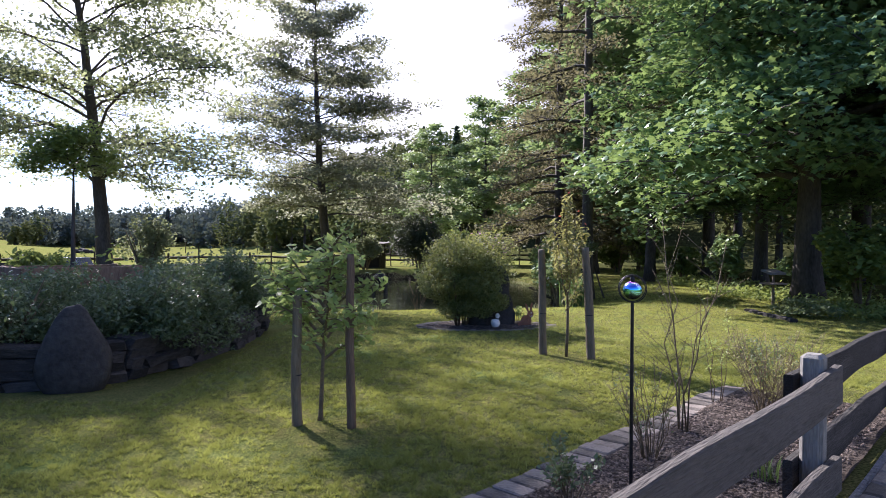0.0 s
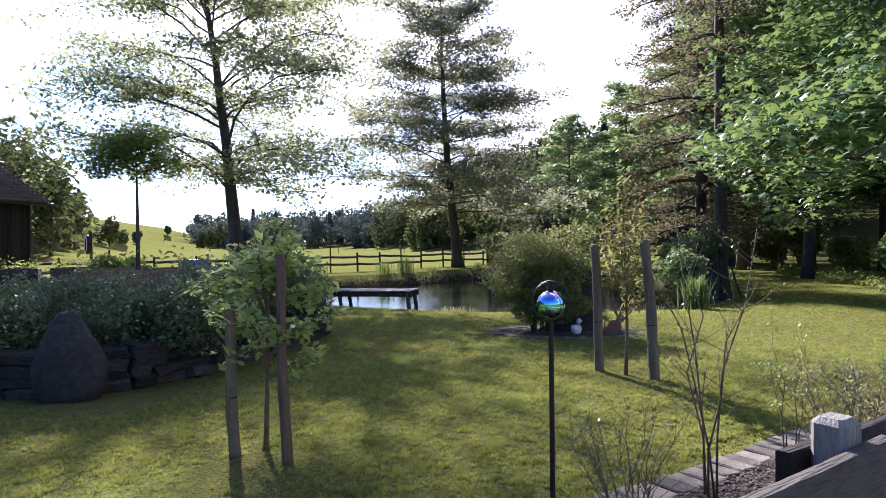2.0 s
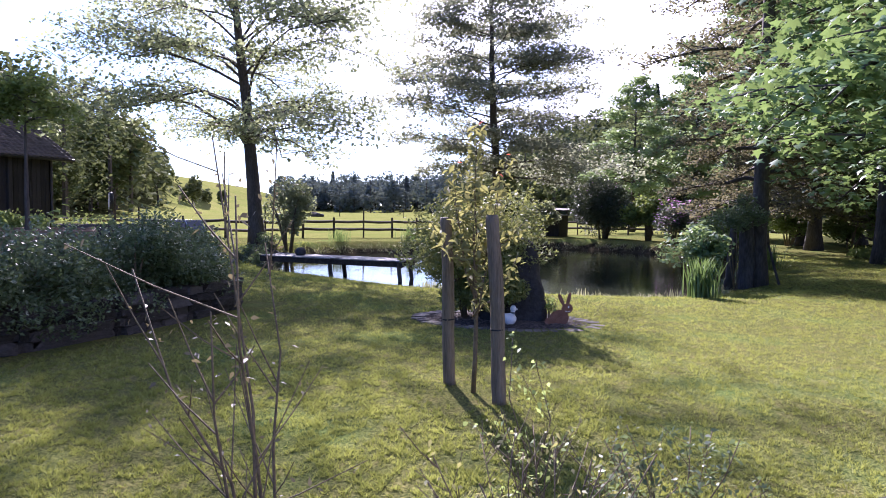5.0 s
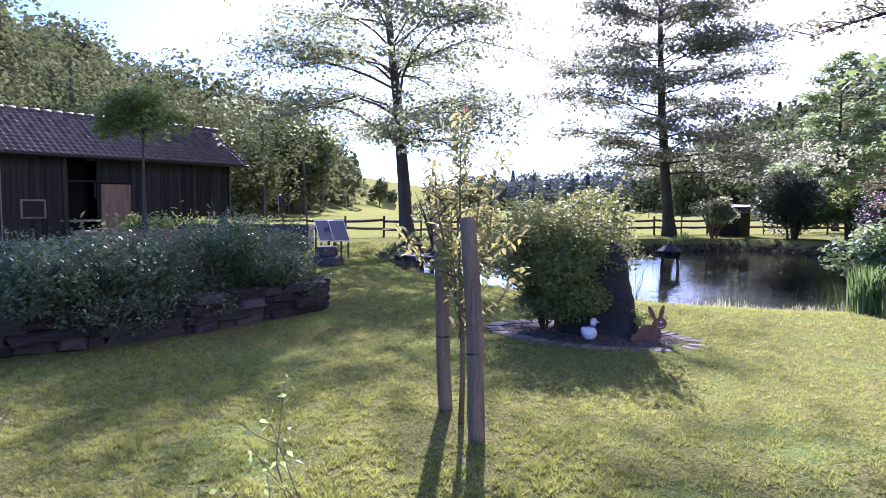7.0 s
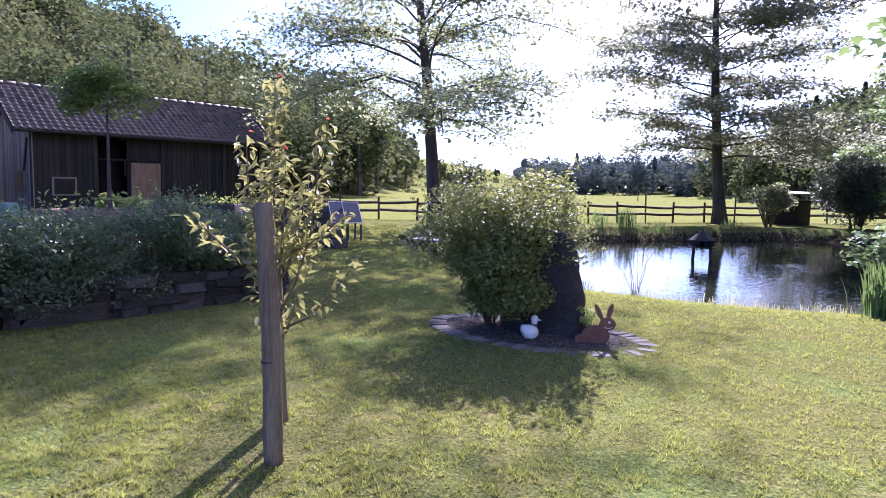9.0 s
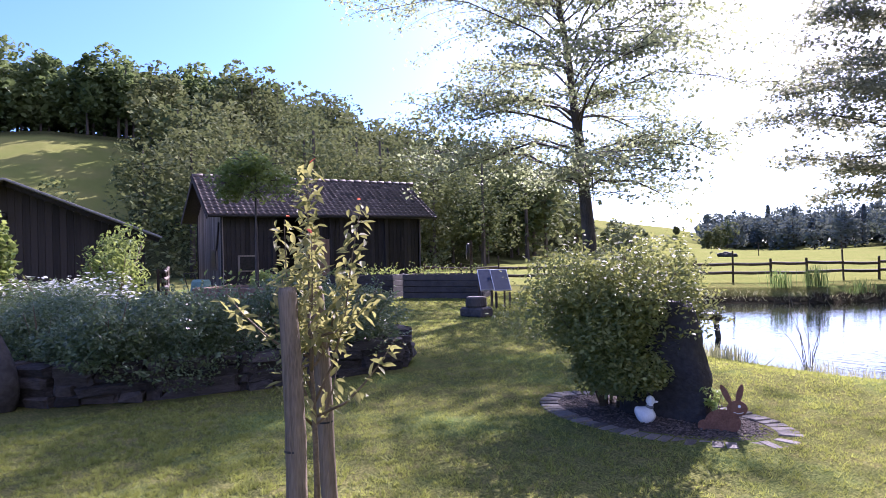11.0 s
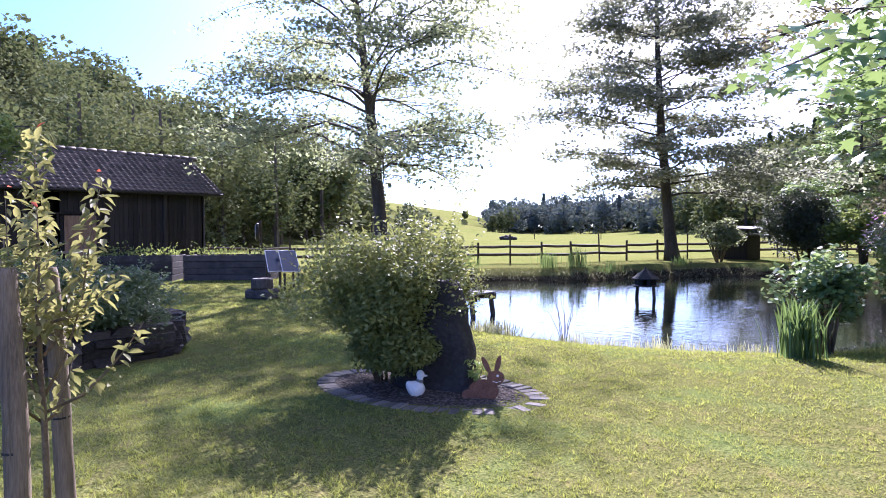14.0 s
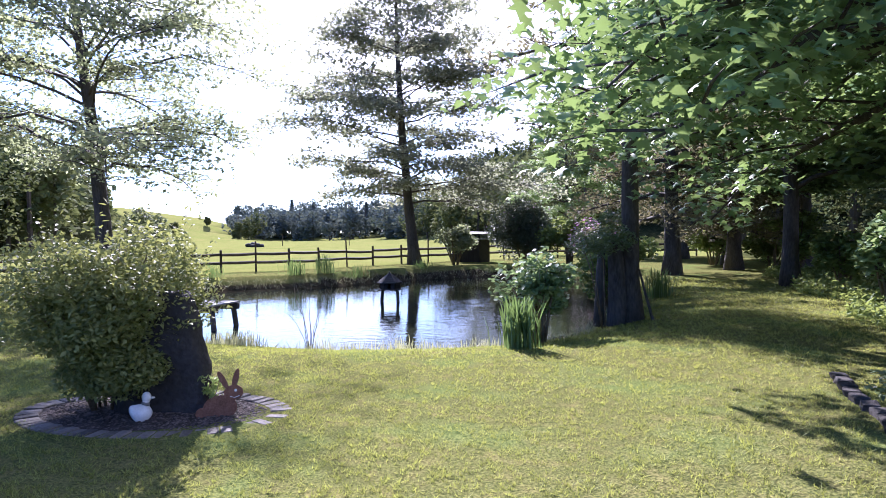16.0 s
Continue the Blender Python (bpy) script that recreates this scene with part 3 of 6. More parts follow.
def land(x, y):
    """Height of the ground."""
    x, y = np.asarray(x, float), np.asarray(y, float)
    az, r = polar(x, y)
    e, d0, d1, tall = (np.interp(az, HILLS[:, 0], HILLS[:, k]) for k in (1, 2, 3, 4))
    h = np.maximum(0, np.tan(np.radians(e)) * d1 + 1.6 - tall)
    z = h * smooth01((r - d0) / (d1 - d0)) * 1.0
    d = pond_distance(x, y)
    width = np.where(y > 25, np.where(x < 3, 0.9, 2.2), 3.0)
    bank = WATER_Z - 0.02 + (0.44 + np.where((y > 26) & (x < 2), 0.10, 0.0)) * smooth01(d / width) ** 0.7
    z = z + np.where(d > 0, np.where(d < width * 1.5, bank + 0.0, 0.0), WATER_Z - 0.9 * smooth01(-d / 1.6))
    z = z + 0.085 * np.exp(-((x - 2.0) ** 2 + (y - 9.1) ** 2) / (2 * 1.9 ** 2))
    return z + 0.018 * np.sin(x * 1.7 + 0.4) * np.sin(y * 1.3) * (r < 40) + 0.35 * np.sin(x * 0.035) * np.sin(y * 0.05 + 1) * smooth01((r - 50) / 60)


def land_at(x, y):
    return float(land(np.array([x]), np.array([y]))[0])


def stretch_axis(lo, hi, step, far):
    """Even steps between lo and hi, and growing ones out to far."""
    mid = list(np.arange(lo, hi + step / 2, step))
    out, d = [], step
    while (out[-1] if out else 0) < far:
        d *= 1.13
        out.append((out[-1] if out else 0) + d)
    return np.array([lo - o for o in reversed(out)] + mid + [hi + o for o in out])


FENCE = [(-30.0, 17.5), (-26.0, 21.8), (-19.5, 26.2), (-14.6, 31.6), (-11.4, 35.0), (-9.2, 39.6), (-5.5, 46.5), (0.5, 50.5), (9.0, 52.5)]
gx, gy = stretch_axis(-14, 14, 0.4, 800), stretch_axis(0, 44, 0.4, 800)
X, Y = np.meshgrid(gx, gy)
Z = land(X, Y)
nx, ny = len(gx), len(gy)
V = np.stack([X.ravel(), Y.ravel(), Z.ravel()], -1)
idx = np.arange(nx * ny).reshape(ny, nx)
F = np.stack([idx[:-1, :-1].ravel(), idx[:-1, 1:].ravel(), idx[1:, 1:].ravel(), idx[1:, :-1].ravel()], -1)
ground_me = fast_mesh("ground", V, F, M_GROUND)
ground_me.polygons.foreach_set("use_smooth", [True] * len(ground_me.polygons))
zone = ground_me.color_attributes.new("zone", "FLOAT_COLOR", "POINT")
az_, r_ = polar(X.ravel(), Y.ravel())
fx, fy = np.array(FENCE).T
beyond = smooth01((Y.ravel() - np.interp(X.ravel(), fx, fy)) / 1.5 + 0.5)
tall_ = np.interp(az_, HILLS[:, 0], HILLS[:, 4])
wooded = np.where((tall_ > 8) & (r_ > np.interp(az_, HILLS[:, 0], HILLS[:, 2]) + 1), 1.0, 0.0)
wooded *= 1 - (az_ > 81) * (r_ < np.interp(az_, HILLS[:, 0], HILLS[:, 3]) - 14)      # a steep meadow below the crest
beyond = np.maximum(beyond, (az_ > 81) * (r_ > 50))
wooded = np.maximum(wooded, smooth01((X.ravel() - 9.4) / 1.2) * (Y.ravel() > 9) * (Y.ravel() < 60))
muddy = np.where(pond_distance(X.ravel(), Y.ravel()) < np.where((Y.ravel() > 26) & (X.ravel() < 2), 0.45, 0.05), 1.0, 0.0)
zone.data.foreach_set("color", np.stack([beyond, wooded, muddy, np.ones_like(beyond)], -1).astype(np.float32).ravel())
ground = tagged(new("ground", ground_me), "mown lawn running into a meadow and wooded hills", "ground", kind="structure")

# the pond
pond_geo = Geo()
ring_pts = POND.copy()
ctr = ring_pts.mean(axis=0)
pond_geo.v = [Vector((p[0] + 0.5 * (p[0] - ctr[0]) / np.linalg.norm(p - ctr), p[1] + 0.5 * (p[1] - ctr[1]) / np.linalg.norm(p - ctr), WATER_Z)) for p in ring_pts]
pond_geo.f = [tuple(range(len(pond_geo.v)))]
water = tagged(new("water", pond_geo.mesh("water", M_WATER)), "still dark pond water mirroring the sky", "pond", kind="structure")


# ---- trees ----
def tree(name, x, y, seed, label, h, r0, crown_from, radius_at, limbs, leaves, size, mat, shape="oval", spread=0.16, flat=0.5, bark=M_BARK, group="", **more):
    t = thing(name, x, y, land_at(x, y) - 0.05, 0, label, "tree", group)
    wood, spots = skeleton_of(seed, h, r0, crown_from, radius_at, limbs, **more)
    part("trunk", wood, bark, t, smooth=True)
    part("crown", leaf_mesh("crown", on_branches(spots, leaves, spread, seed + 50), size, mat, shape, flat, seed + 9), mat, t)
    return t


tree("alder_tree", -12.9, 25.9, 3, "tall leaning alder with airy young foliage beside the pond", 15.0, 0.31, 3.1,
     lambda u: 6.0 * (0.78 + 0.22 * min(1, u * 4)) * (1 - 0.60 * u ** 1.5), 56, 42000, 0.148, L_ALDER, "kite", 0.27, 0.3, lean=(-1.4, -1.05), rise=0.62, climb=0.35, droop=0.56, subs=18, sub_len=0.55, bend=0.22,
     jitter=0.26, thick=0.22, wander=0.4)
tree("alder_tree", -7.1, 40.4, 11, "slender cone-shaped alder with layered branches on the far bank", 17.1, 0.32, 3.2,
     lambda u: 6.0 * (0.6 + 0.4 * min(1, u * 6)) * (1 - u) ** 0.66 + 0.35, 74, 46000, 0.185, L_ALDER2, "kite", 0.27, 0.4, lean=(-0.9, 0.2), rise=0.16, climb=0.5, droop=0.20, subs=16, sub_len=0.5, bend=-0.25, jitter=0.22,
     thick=0.17, wander=0.3)
tree("larch_tree", 4.95, 22.35, 21, "tall larch with a thick dark trunk and sparse level branches", 20.0, 0.21, 4.2,
     lambda u: 2.6 * (1 - u) ** 0.6 + 0.4, 46, 14000, 0.13, L_LARCH, "oval", 0.2, 0.35, rise=0.08, droop=0.25, subs=8, sub_len=0.4)
dead = thing("tree_stump", 4.68, 22.2, land_at(4.68, 22.2) - 0.05, 0, "dark broken stump standing between two larch trunks", "stump")
part("trunk", Geo().tube([(0, 0, 0), (0.0, 0, 0.15), (0.02, 0, 0.6), (0.0, 0.02, 1.2), (-0.03, 0, 1.75), (-0.02, 0, 1.8)], [0.25, 0.21, 0.19, 0.18, 0.15, 0.08], 14), M_BARK, dead, smooth=True)
part("side_trunk", Geo().tube([(-0.36, 0.05, 0), (-0.35, 0.05, 0.5), (-0.33, 0.05, 1.1), (-0.30, 0.05, 1.7)], [0.13, 0.105, 0.095, 0.07], 10), M_BARK, dead, smooth=True)
stick = thing("leaning_stick", 5.42, 21.9, land_at(5.42, 21.9) - 0.04, 0, "dark stick leaning against the larch trunk", "stick")
part("rod", Geo().tube([(0, 0, 0), (-0.14, 0.12, 0.5), (-0.28, 0.22, 1.05)], [0.032, 0.028, 0.02], 7), M_BARK, stick)
tree("maple_tree", 10.0, 18.4, 27, "large maple at the wood's edge with dark drooping boughs", 13.5, 0.36, 3.3,
              lambda u: 5.6 * (0.88 + 0.12 * min(1, u * 6)) * (1 - 0.35 * u) * (1 - 0.3 * u ** 3), 76, 62000, 0.18, L_MAPLE, "maple", 0.36, 0.45, rise=0.42, droop=0.57, subs=11, sub_len=0.5, low=1.3, jitter=0.10, group="trees at the wood's edge")
larch = tree("larch_tree", 5.8, 33.5, 31, "tall brownish larch with thin drooping twigs", 19.0, 0.30, 1.8,
             lambda u: 3.3 * (1 - u) ** 0.6 + 0.3, 74, 30000, 0.17, L_LARCH, "oval", 0.20, 0.35, rise=0.05, droop=0.25, subs=9, sub_len=0.38)
copy_thing(larch, pose(8.2, 37.0, 0, 0, 0, 130))

woods_tree = tree("beech_tree", 9.0, 29.0, 41, "dark broadleaf tree at the edge of the wood", 15.0, 0.24, 2.6,
                  lambda u: 3.9 * (0.8 + 0.8 * u * (1 - u)) * (1 - 0.6 * u ** 2), 34, 12000, 0.29, L_WOOD, "kite", 0.34, 0.5, rise=0.4, droop=0.35, subs=7, sub_len=0.42, group="trees at the wood's edge")
for k, (x, y, s) in enumerate([(11.6, 24.5, 1.05), (8.3, 41.5, 1.1), (12.2, 31.0, 1.15), (13.6, 18.5, 1.2), (10.6, 36.0, 1.0), (15.5, 25.0, 1.3), (11.5, 45.0, 1.2), (15.0, 38.0, 1.3),
                              (6.5, 47.5, 1.0), (18.0, 19.0, 1.3), (3.0, 53.5, 0.9), (19.0, 31.0, 1.35), (20.0, 46.0, 1.4), (13.5, 53.0, 1.2), (-1.5, 57.0, 0.8)]):
    c = copy_thing(woods_tree, pose(x, y, land_at(x, y) - 0.05, 0, 0, 67 * k))
    c.scale = (s, s, s)


def shrub(name, x, y, z, seed, label, r, h, leaves, size, mat, shape="oval", stems=9, lumps=14, flat=0.3, bark=M_TWIG, base=0.12, group="", category="shrub", blossom=None, shell=0.55, thin=1.0, skirt=0, sprigs=0):
    """A leafy bush: stems from the ground, a crown of lumps of leaves."""
    t = thing(name, x, y, z, 0, label, category, group)
    g = np.random.default_rng(seed)
    for k in range(stems):
        a, q = g.uniform(0, 6.28), g.uniform(0.2, 0.75)
        tip = Vector((math.cos(a) * r * q, math.sin(a) * r * q, h * g.uniform(0.6, 0.9)))
        wood = Geo()
        wood.tube([(math.cos(a) * 0.08 * r, math.sin(a) * 0.08 * r, -0.04), tip * 0.5 + Vector((0, 0, 0.06 * h)), tip], [(0.016 * h + 0.004) * thin, (0.011 * h + 0.003) * thin, 0.003], 5)
        part("stem", wood, bark, t, smooth=True)
    pts = crown_points(seed, leaves, (r, r, h * (1 - base) / 2), lumps, shell) + np.array((0, 0, h * (1 + base) / 2))
    if skirt:      # boughs that hang to the ground
        pts = np.concatenate([pts, crown_points(seed + 5, skirt, (r * 0.80, r * 0.80, h * 0.27), 14, shell) + np.array((0.10, 0, h * 0.28))])
    if sprigs:      # young shoots standing out of the crown
        mid = np.array((0, 0, h * (0.45 + base / 2)))
        foot = crown_points(seed, sprigs * 3, (r, r, h * (1 - base) / 2), lumps, 0.97) + np.array((0, 0, h * (1 + base) / 2))
        foot = foot[np.argsort(-((foot - mid) ** 2).sum(1) - 0.8 * foot[:, 2])[:sprigs]]
        way = (foot - mid) / np.linalg.norm(foot - mid, axis=1)[:, None] + np.array((0, 0, 0.5)) + g.normal(size=foot.shape) * 0.25
        reach = h * g.uniform(0.03, 0.14, (len(foot), 1))
        pts = np.concatenate([pts] + [foot + way * reach * u + g.normal(size=foot.shape) * size * 0.22 for u in np.linspace(0, 1, 8)])
    part("foliage", leaf_mesh("foliage", pts, size, mat, shape, flat, seed + 3), mat, t)
    if blossom:
        bm, n, bs = blossom
        bl = crown_points(seed, n, (r * 1.05, r * 1.05, h * (1 - base) / 2 * 1.06), lumps, 0.95) + np.array((0, 0, h * (1 + base) / 2))
        part("blossom", leaf_mesh("blossom", bl[bl[:, 2] > h * 0.4], bs, bm, "round", 0.6, seed + 4), bm, t, "open flower heads")
    return t


# bush and standing stone in the ring of stones
shrub("variegated_bush", 0.74, 12.84, 0.02, 61, "rounded bush with cream-edged leaves beside the standing stone", 1.02, 1.84, 27000, 0.052, L_BUSH, "oval", 12, 30, 0.3, base=0.08, shell=0.72, thin=0.5, skirt=13000, sprigs=170)
# pond side
shrub("shrub", 3.62, 19.3, land_at(3.62, 19.3), 63, "airy light green shrub on the pond's edge", 0.82, 1.8, 2300, 0.085, L_WOOD, "round", 9, 14, 0.4, base=0.1)
shrub("shrub", 4.5, 21.75, land_at(4.5, 21.75), 62, "grey-green leafy shrub hiding the larch trunks", 0.85, 2.45, 2600, 0.075, L_HEDGE, "oval", 3, 12, 0.4, base=0.5, group="pond shrubs", thin=0.4)
shrub("shrub", 4.35, 25.2, land_at(4.35, 25.2), 64, "leafy shrub beside the maple trunk", 1.3, 2.3, 3600, 0.10, L_LIGHT, "round", 9, 14, 0.4, group="pond shrubs")
shrub("rhododendron", -1.6, 42.2, land_at(-1.6, 42.2), 65, "dome-shaped dark rhododendron with a few mauve flowers", 2.35, 3.5, 21000, 0.14, L_RHODO, "oval", 10, 40, 0.3, base=0.0, blossom=(M_PINK, 90, 0.09), shell=0.7)
shrub("rhododendron", 2.4, 38.6, land_at(2.4, 38.6), 66, "rhododendron in mauve bloom by the water", 1.5, 2.3, 3600, 0.13, L_RHODO, "oval", 10, 16, 0.3, blossom=(M_PINK, 500, 0.12))
shrub("shrub", 0.9, 41.5, land_at(0.9, 41.5), 67, "green shrub behind the pond", 1.8, 3.2, 4000, 0.15, L_LIGHT, "round", 10, 16, 0.3)
shrub("shrub", -11.2, 25.6, land_at(-11.2, 25.6), 68, "loose shrub at the foot of the alder", 1.15, 2.9, 3400, 0.10, L_ALDER, "round", 10, 14, 0.3)
shrub("shrub", -4.9, 40.6, land_at(-4.9, 40.6), 69, "small shrub on the far bank", 1.5, 2.2, 2600, 0.12, L_ALDER, "round", 9, 12, 0.3)
for k, (x, y, r, h) in enumerate([(9.9, 23.4, 0.9, 2.0), (10.0, 16.1, 1.1, 2.3), (10.2, 28.6, 1.0, 1.7), (11.3, 20.2, 1.3, 1.9), (9.9, 33.6, 1.3, 2.4), (7.6, 40.6, 1.6, 2.6), (11.6, 13.2, 1.2, 2.2), (9.6, 37.2, 1.3, 2.0)]):
    shrub("undergrowth_shrub", x, y, land_at(x, y), 70 + k, "light green sapling shrub at the edge of the wood", r, h, int(2600 * r), 0.13, L_LIGHT if k % 3 else L_WOOD, "round", 8, 12, 0.45, group="shrubs at the wood's edge")

# hedge of shrubs in the raised bed
BED_Z = 0.42
for k, (x, y, r, h) in enumerate([(-3.1, 11.65, 0.9, 1.22), (-2.95, 10.6, 0.95, 1.27), (-3.0, 9.5, 1.0, 1.22), (-3.2, 8.55, 0.95, 1.18), (-4.2, 7.85, 1.0, 1.18), (-4.3, 12.0, 0.95, 1.02), (-5.7, 8.0, 1.05, 1.08), (-4.3, 9.7, 1.0, 1.05), (-6.9, 8.2, 1.0, 1.05), (-5.3, 9.1, 0.9, 1.0)]):
    shrub("hedge_shrub", x, y, BED_Z - 0.29, 90 + k, "low grey-green small-leaved shrub in the stone-walled bed", r, h, 12500, 0.051, L_HEDGE, "oval", 7, 22, 0.3, base=-0.06, group="hedge in the raised bed", shell=0.62, sprigs=170)
shrub("perennial_clump", -6.3, 11.4, BED_Z - 0.03, 101, "fresh green perennial clump in the bed", 0.55, 1.15, 1500, 0.09, L_LIGHT, "long", 9, 10, 0.2, category="plant")
shrub("viburnum", -8.0, 8.0, BED_Z - 0.03, 102, "spreading viburnum in white blossom", 1.45, 1.12, 3600, 0.07, L_HEDGE, "oval", 9, 16, 0.5, blossom=(M_FLOWER, 750, 0.075))
shrub("shrub", -10.6, 9.2, 0.0, 103, "yellow-green shrub before the shed", 1.1, 2.55, 3400, 0.10, L_LIGHT, "long", 10, 14, 0.3)
shrub("vine", -8.2, 6.9, 0.0, 104, "climbing vine with fresh lobed leaves", 0.7, 3.1, 2200, 0.10, L_LIGHT, "round", 8, 14, 0.3, category="plant")


# clipped standard tree in a timber planter
def standard_tree():
    t = thing("standard_tree", -5.3, 10.9, 1.0, 0, "small tree with a clipped flat crown on a thin straight stem", "tree")
    w, spots = skeleton_of(5, 2.25, 0.04, 1.6, lambda u: 0.62 * (1 - 0.45 * u), 14, rise=0.35, droop=0.2, subs=5, sub_len=0.45, sides=7)
    part("trunk", w, M_BARK, t, smooth=True)
    pts = crown_points(8, 3600, (0.88, 0.88, 0.60), 14, 0.55) + np.array((0, 0, 1.92))
    part("crown", leaf_mesh("crown", pts, 0.08, L_LIGHT, "oval", 0.4, 8), L_LIGHT, t)


standard_tree()


# ---- woods on the hills ----
def az_of(x, y):
    return math.degrees(math.atan2(4 - x, y - 6))


def hill_woods():
    g = np.random.default_rng(12)
    groups = {"near": ([], 2400, 0.365, 14), "middle": ([], 620, 0.82, 10), "far": ([], 420, 1.0, 8), "crest": ([], 880, 1.02, 9)}
    for az in np.arange(-46, 124, 0.5):
        e, d0, d1, tall = (np.interp(az, HILLS[:, 0], HILLS[:, k]) for k in (1, 2, 3, 4))
        if tall < 10.5 or (34.8 < az < 43.2):
            continue
        rows = [d0 + 1, d0 + 10, d0 + 22, d0 + 38, d0 + 56, d1 - 4, d1 + 6]
        for k, d in enumerate(rows):
            if az > 81 and 1 < k < 5:
                continue
            crest = az > 68 and k > 4
            if d > d1 + 7 or g.random() > (0.75 if crest else 1) or not crest and g.random() > (0.17 if k < 2 else 0.28) * (d / 80) ** 0.95:
                continue
            b, q = radians(az + 2 + g.uniform(-0.5, 0.5)), d + g.uniform(-4, 4)
            x, y = 4 - math.sin(b) * q, 6 + math.cos(b) * q
            if -32 < x < -15 and -2 < y < 27:
                continue
            if az > 80 and k < 2:
                tall = 7.5
            groups["crest" if crest else "near" if q < 84 else "middle" if q < 175 else "far"][0].append((x, y, tall * g.uniform(0.75, 1.32), g.random()))
    # a few trees and bushes on the far meadow slope
    for az, q, s in ((35.2, 215, 9), (36.0, 210, 7), (34.6, 220, 10), (38.5, 240, 3.5), (41.0, 200, 4), (42.6, 170, 8), (43.3, 150, 9)):
        groups["middle"][0].append((4 - math.sin(radians(az)) * q, 6 + math.cos(radians(az)) * q, s, 0.2))
    LEAVES = {"near": L_HILL, "middle": L_HILL, "far": L_FAR_HAZE, "crest": L_CREST}
    for key, (places, n, size, lumps) in groups.items():
        pts, firs, trunks = [], [], Geo()
        for k, (x, y, h, kind) in enumerate(places):
            z = land_at(x, y)
            if kind > (0.95 if az_of(x, y) < 36 else 1.1):
                u = g.random(n) ** 0.7
                a, rad = g.uniform(0, 6.28, n), (1 - u) * h * 0.17 * g.uniform(0.5, 1.1, n) + 0.1
                firs.append(np.stack([x + np.cos(a) * rad, y + np.sin(a) * rad, z + h * (0.08 + 1.0 * u)], -1))
            else:
                c = crown_points(500 + k, n, (h * g.uniform(0.34, 0.48), h * g.uniform(0.34, 0.48), h * 0.54), lumps - 2, 0.82)
                pts.append(c + np.array((x, y, z + h * (0.42 if key == "far" else 0.48))))
            trunks.tube([(x, y, z - 0.5), (x + g.normal() * 0.2, y, z + h * 0.75)], [0.02 * h, 0.006 * h], 5, cap=False)
        t = thing("woods", 0, 0, 0, 0, {"near": "spring-green broadleaf wood on the hill's foot", "middle": "mixed wood climbing the hills", "far": "distant line of trees behind the meadow", "crest": "dark green beech wood along the hill's crest"}[key], "woods", kind="stuff")
        part("trunks", trunks, M_BARK, t)
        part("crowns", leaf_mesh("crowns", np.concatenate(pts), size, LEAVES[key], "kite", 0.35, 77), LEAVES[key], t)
        # far firs take the hazed leaf colour too
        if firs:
            part("fir_crowns", leaf_mesh("fir_crowns", np.concatenate(firs), size, L_FAR_HAZE if key == "far" else L_FIR, "kite", 0.3, 78), L_FAR_HAZE if key == "far" else L_FIR, t)


hill_woods()


# ---- raised bed with dry stone wall ----
BED = [(-2.75, 12.2), (-2.62, 11.0), (-2.62, 9.9), (-2.8, 8.9), (-3.05, 8.0), (-3.5, 7.5), (-4.6, 7.2), (-6.5, 7.0), (-8.8, 7.1), (-9.2, 10.0), (-8.0, 12.4), (-5.6, 12.9), (-3.6, 12.7)]
bed_geo = Geo()
nb = len(BED)
bed_geo.v = [Vector((x, y, -0.05)) for x, y in BED] + [Vector((x, y, BED_Z)) for x, y in BED]
bed_geo.f = [tuple(range(nb, 2 * nb))] + [(k, (k + 1) % nb, nb + (k + 1) % nb, nb + k) for k in range(nb)]
raised_bed = thing("raised_bed", 0, 0, 0, 0, "raised bed held by a dry wall of dark flat stones", "raised bed")
part("soil", bed_geo, M_SOIL, raised_bed)
stone_meshes = []
for k in range(7):
    g = Geo().box((1, 1, 1), bevel=0.09)
    for p in g.v:      # broken, uneven faces
        p += Vector((random.uniform(-0.07, 0.07), random.uniform(-0.09, 0.09), random.uniform(-0.09, 0.09)))
    stone_meshes.append(g.mesh("stone", M_STONEWALL))
wall_line = BED[11:] + BED[:8]
run = [Vector((x, y, 0)) for x, y in wall_line]
for course in range(4):
    for a, b in zip(run, run[1:]):
        d = b - a
        s = 0.0
        while s < d.length - 0.05:
            ln = min(random.choice((0.26, 0.36, 0.45, 0.58, 0.74)) * random.uniform(0.85, 1.15), d.length - s)
            p = a + d.normalized() * (s + ln / 2)
            hgt = 0.125
            m = pose(p.x, p.y, 0.05 + course * 0.115 + random.uniform(-0.008, 0.008), random.uniform(-3, 3), random.uniform(-3, 3), math.degrees(math.atan2(d.y, d.x)) + random.uniform(-5, 5))
            piece("stone", random.choice(stone_meshes), raised_bed, m @ Matrix.Diagonal((ln * 1.02, random.uniform(0.22, 0.42), hgt * random.uniform(0.85, 1.12), 1)))
            s += ln + 0.012

boulder = thing("boulder", -3.22, 7.42, -0.06, 20, "pointed grey boulder standing before the stone wall", "boulder")
bg = Geo().lump((0, 0, 0.45), (0.42, 0.24, 0.50), 4, 0.13, 26, 18, 1.3)
for p in bg.v:
    k = max(0.25, 1.12 - 0.75 * max(0, p.z))
    p.x, p.y = p.x * k, p.y * k
part("rock", bg, M_BOULDER, boulder, smooth=True)

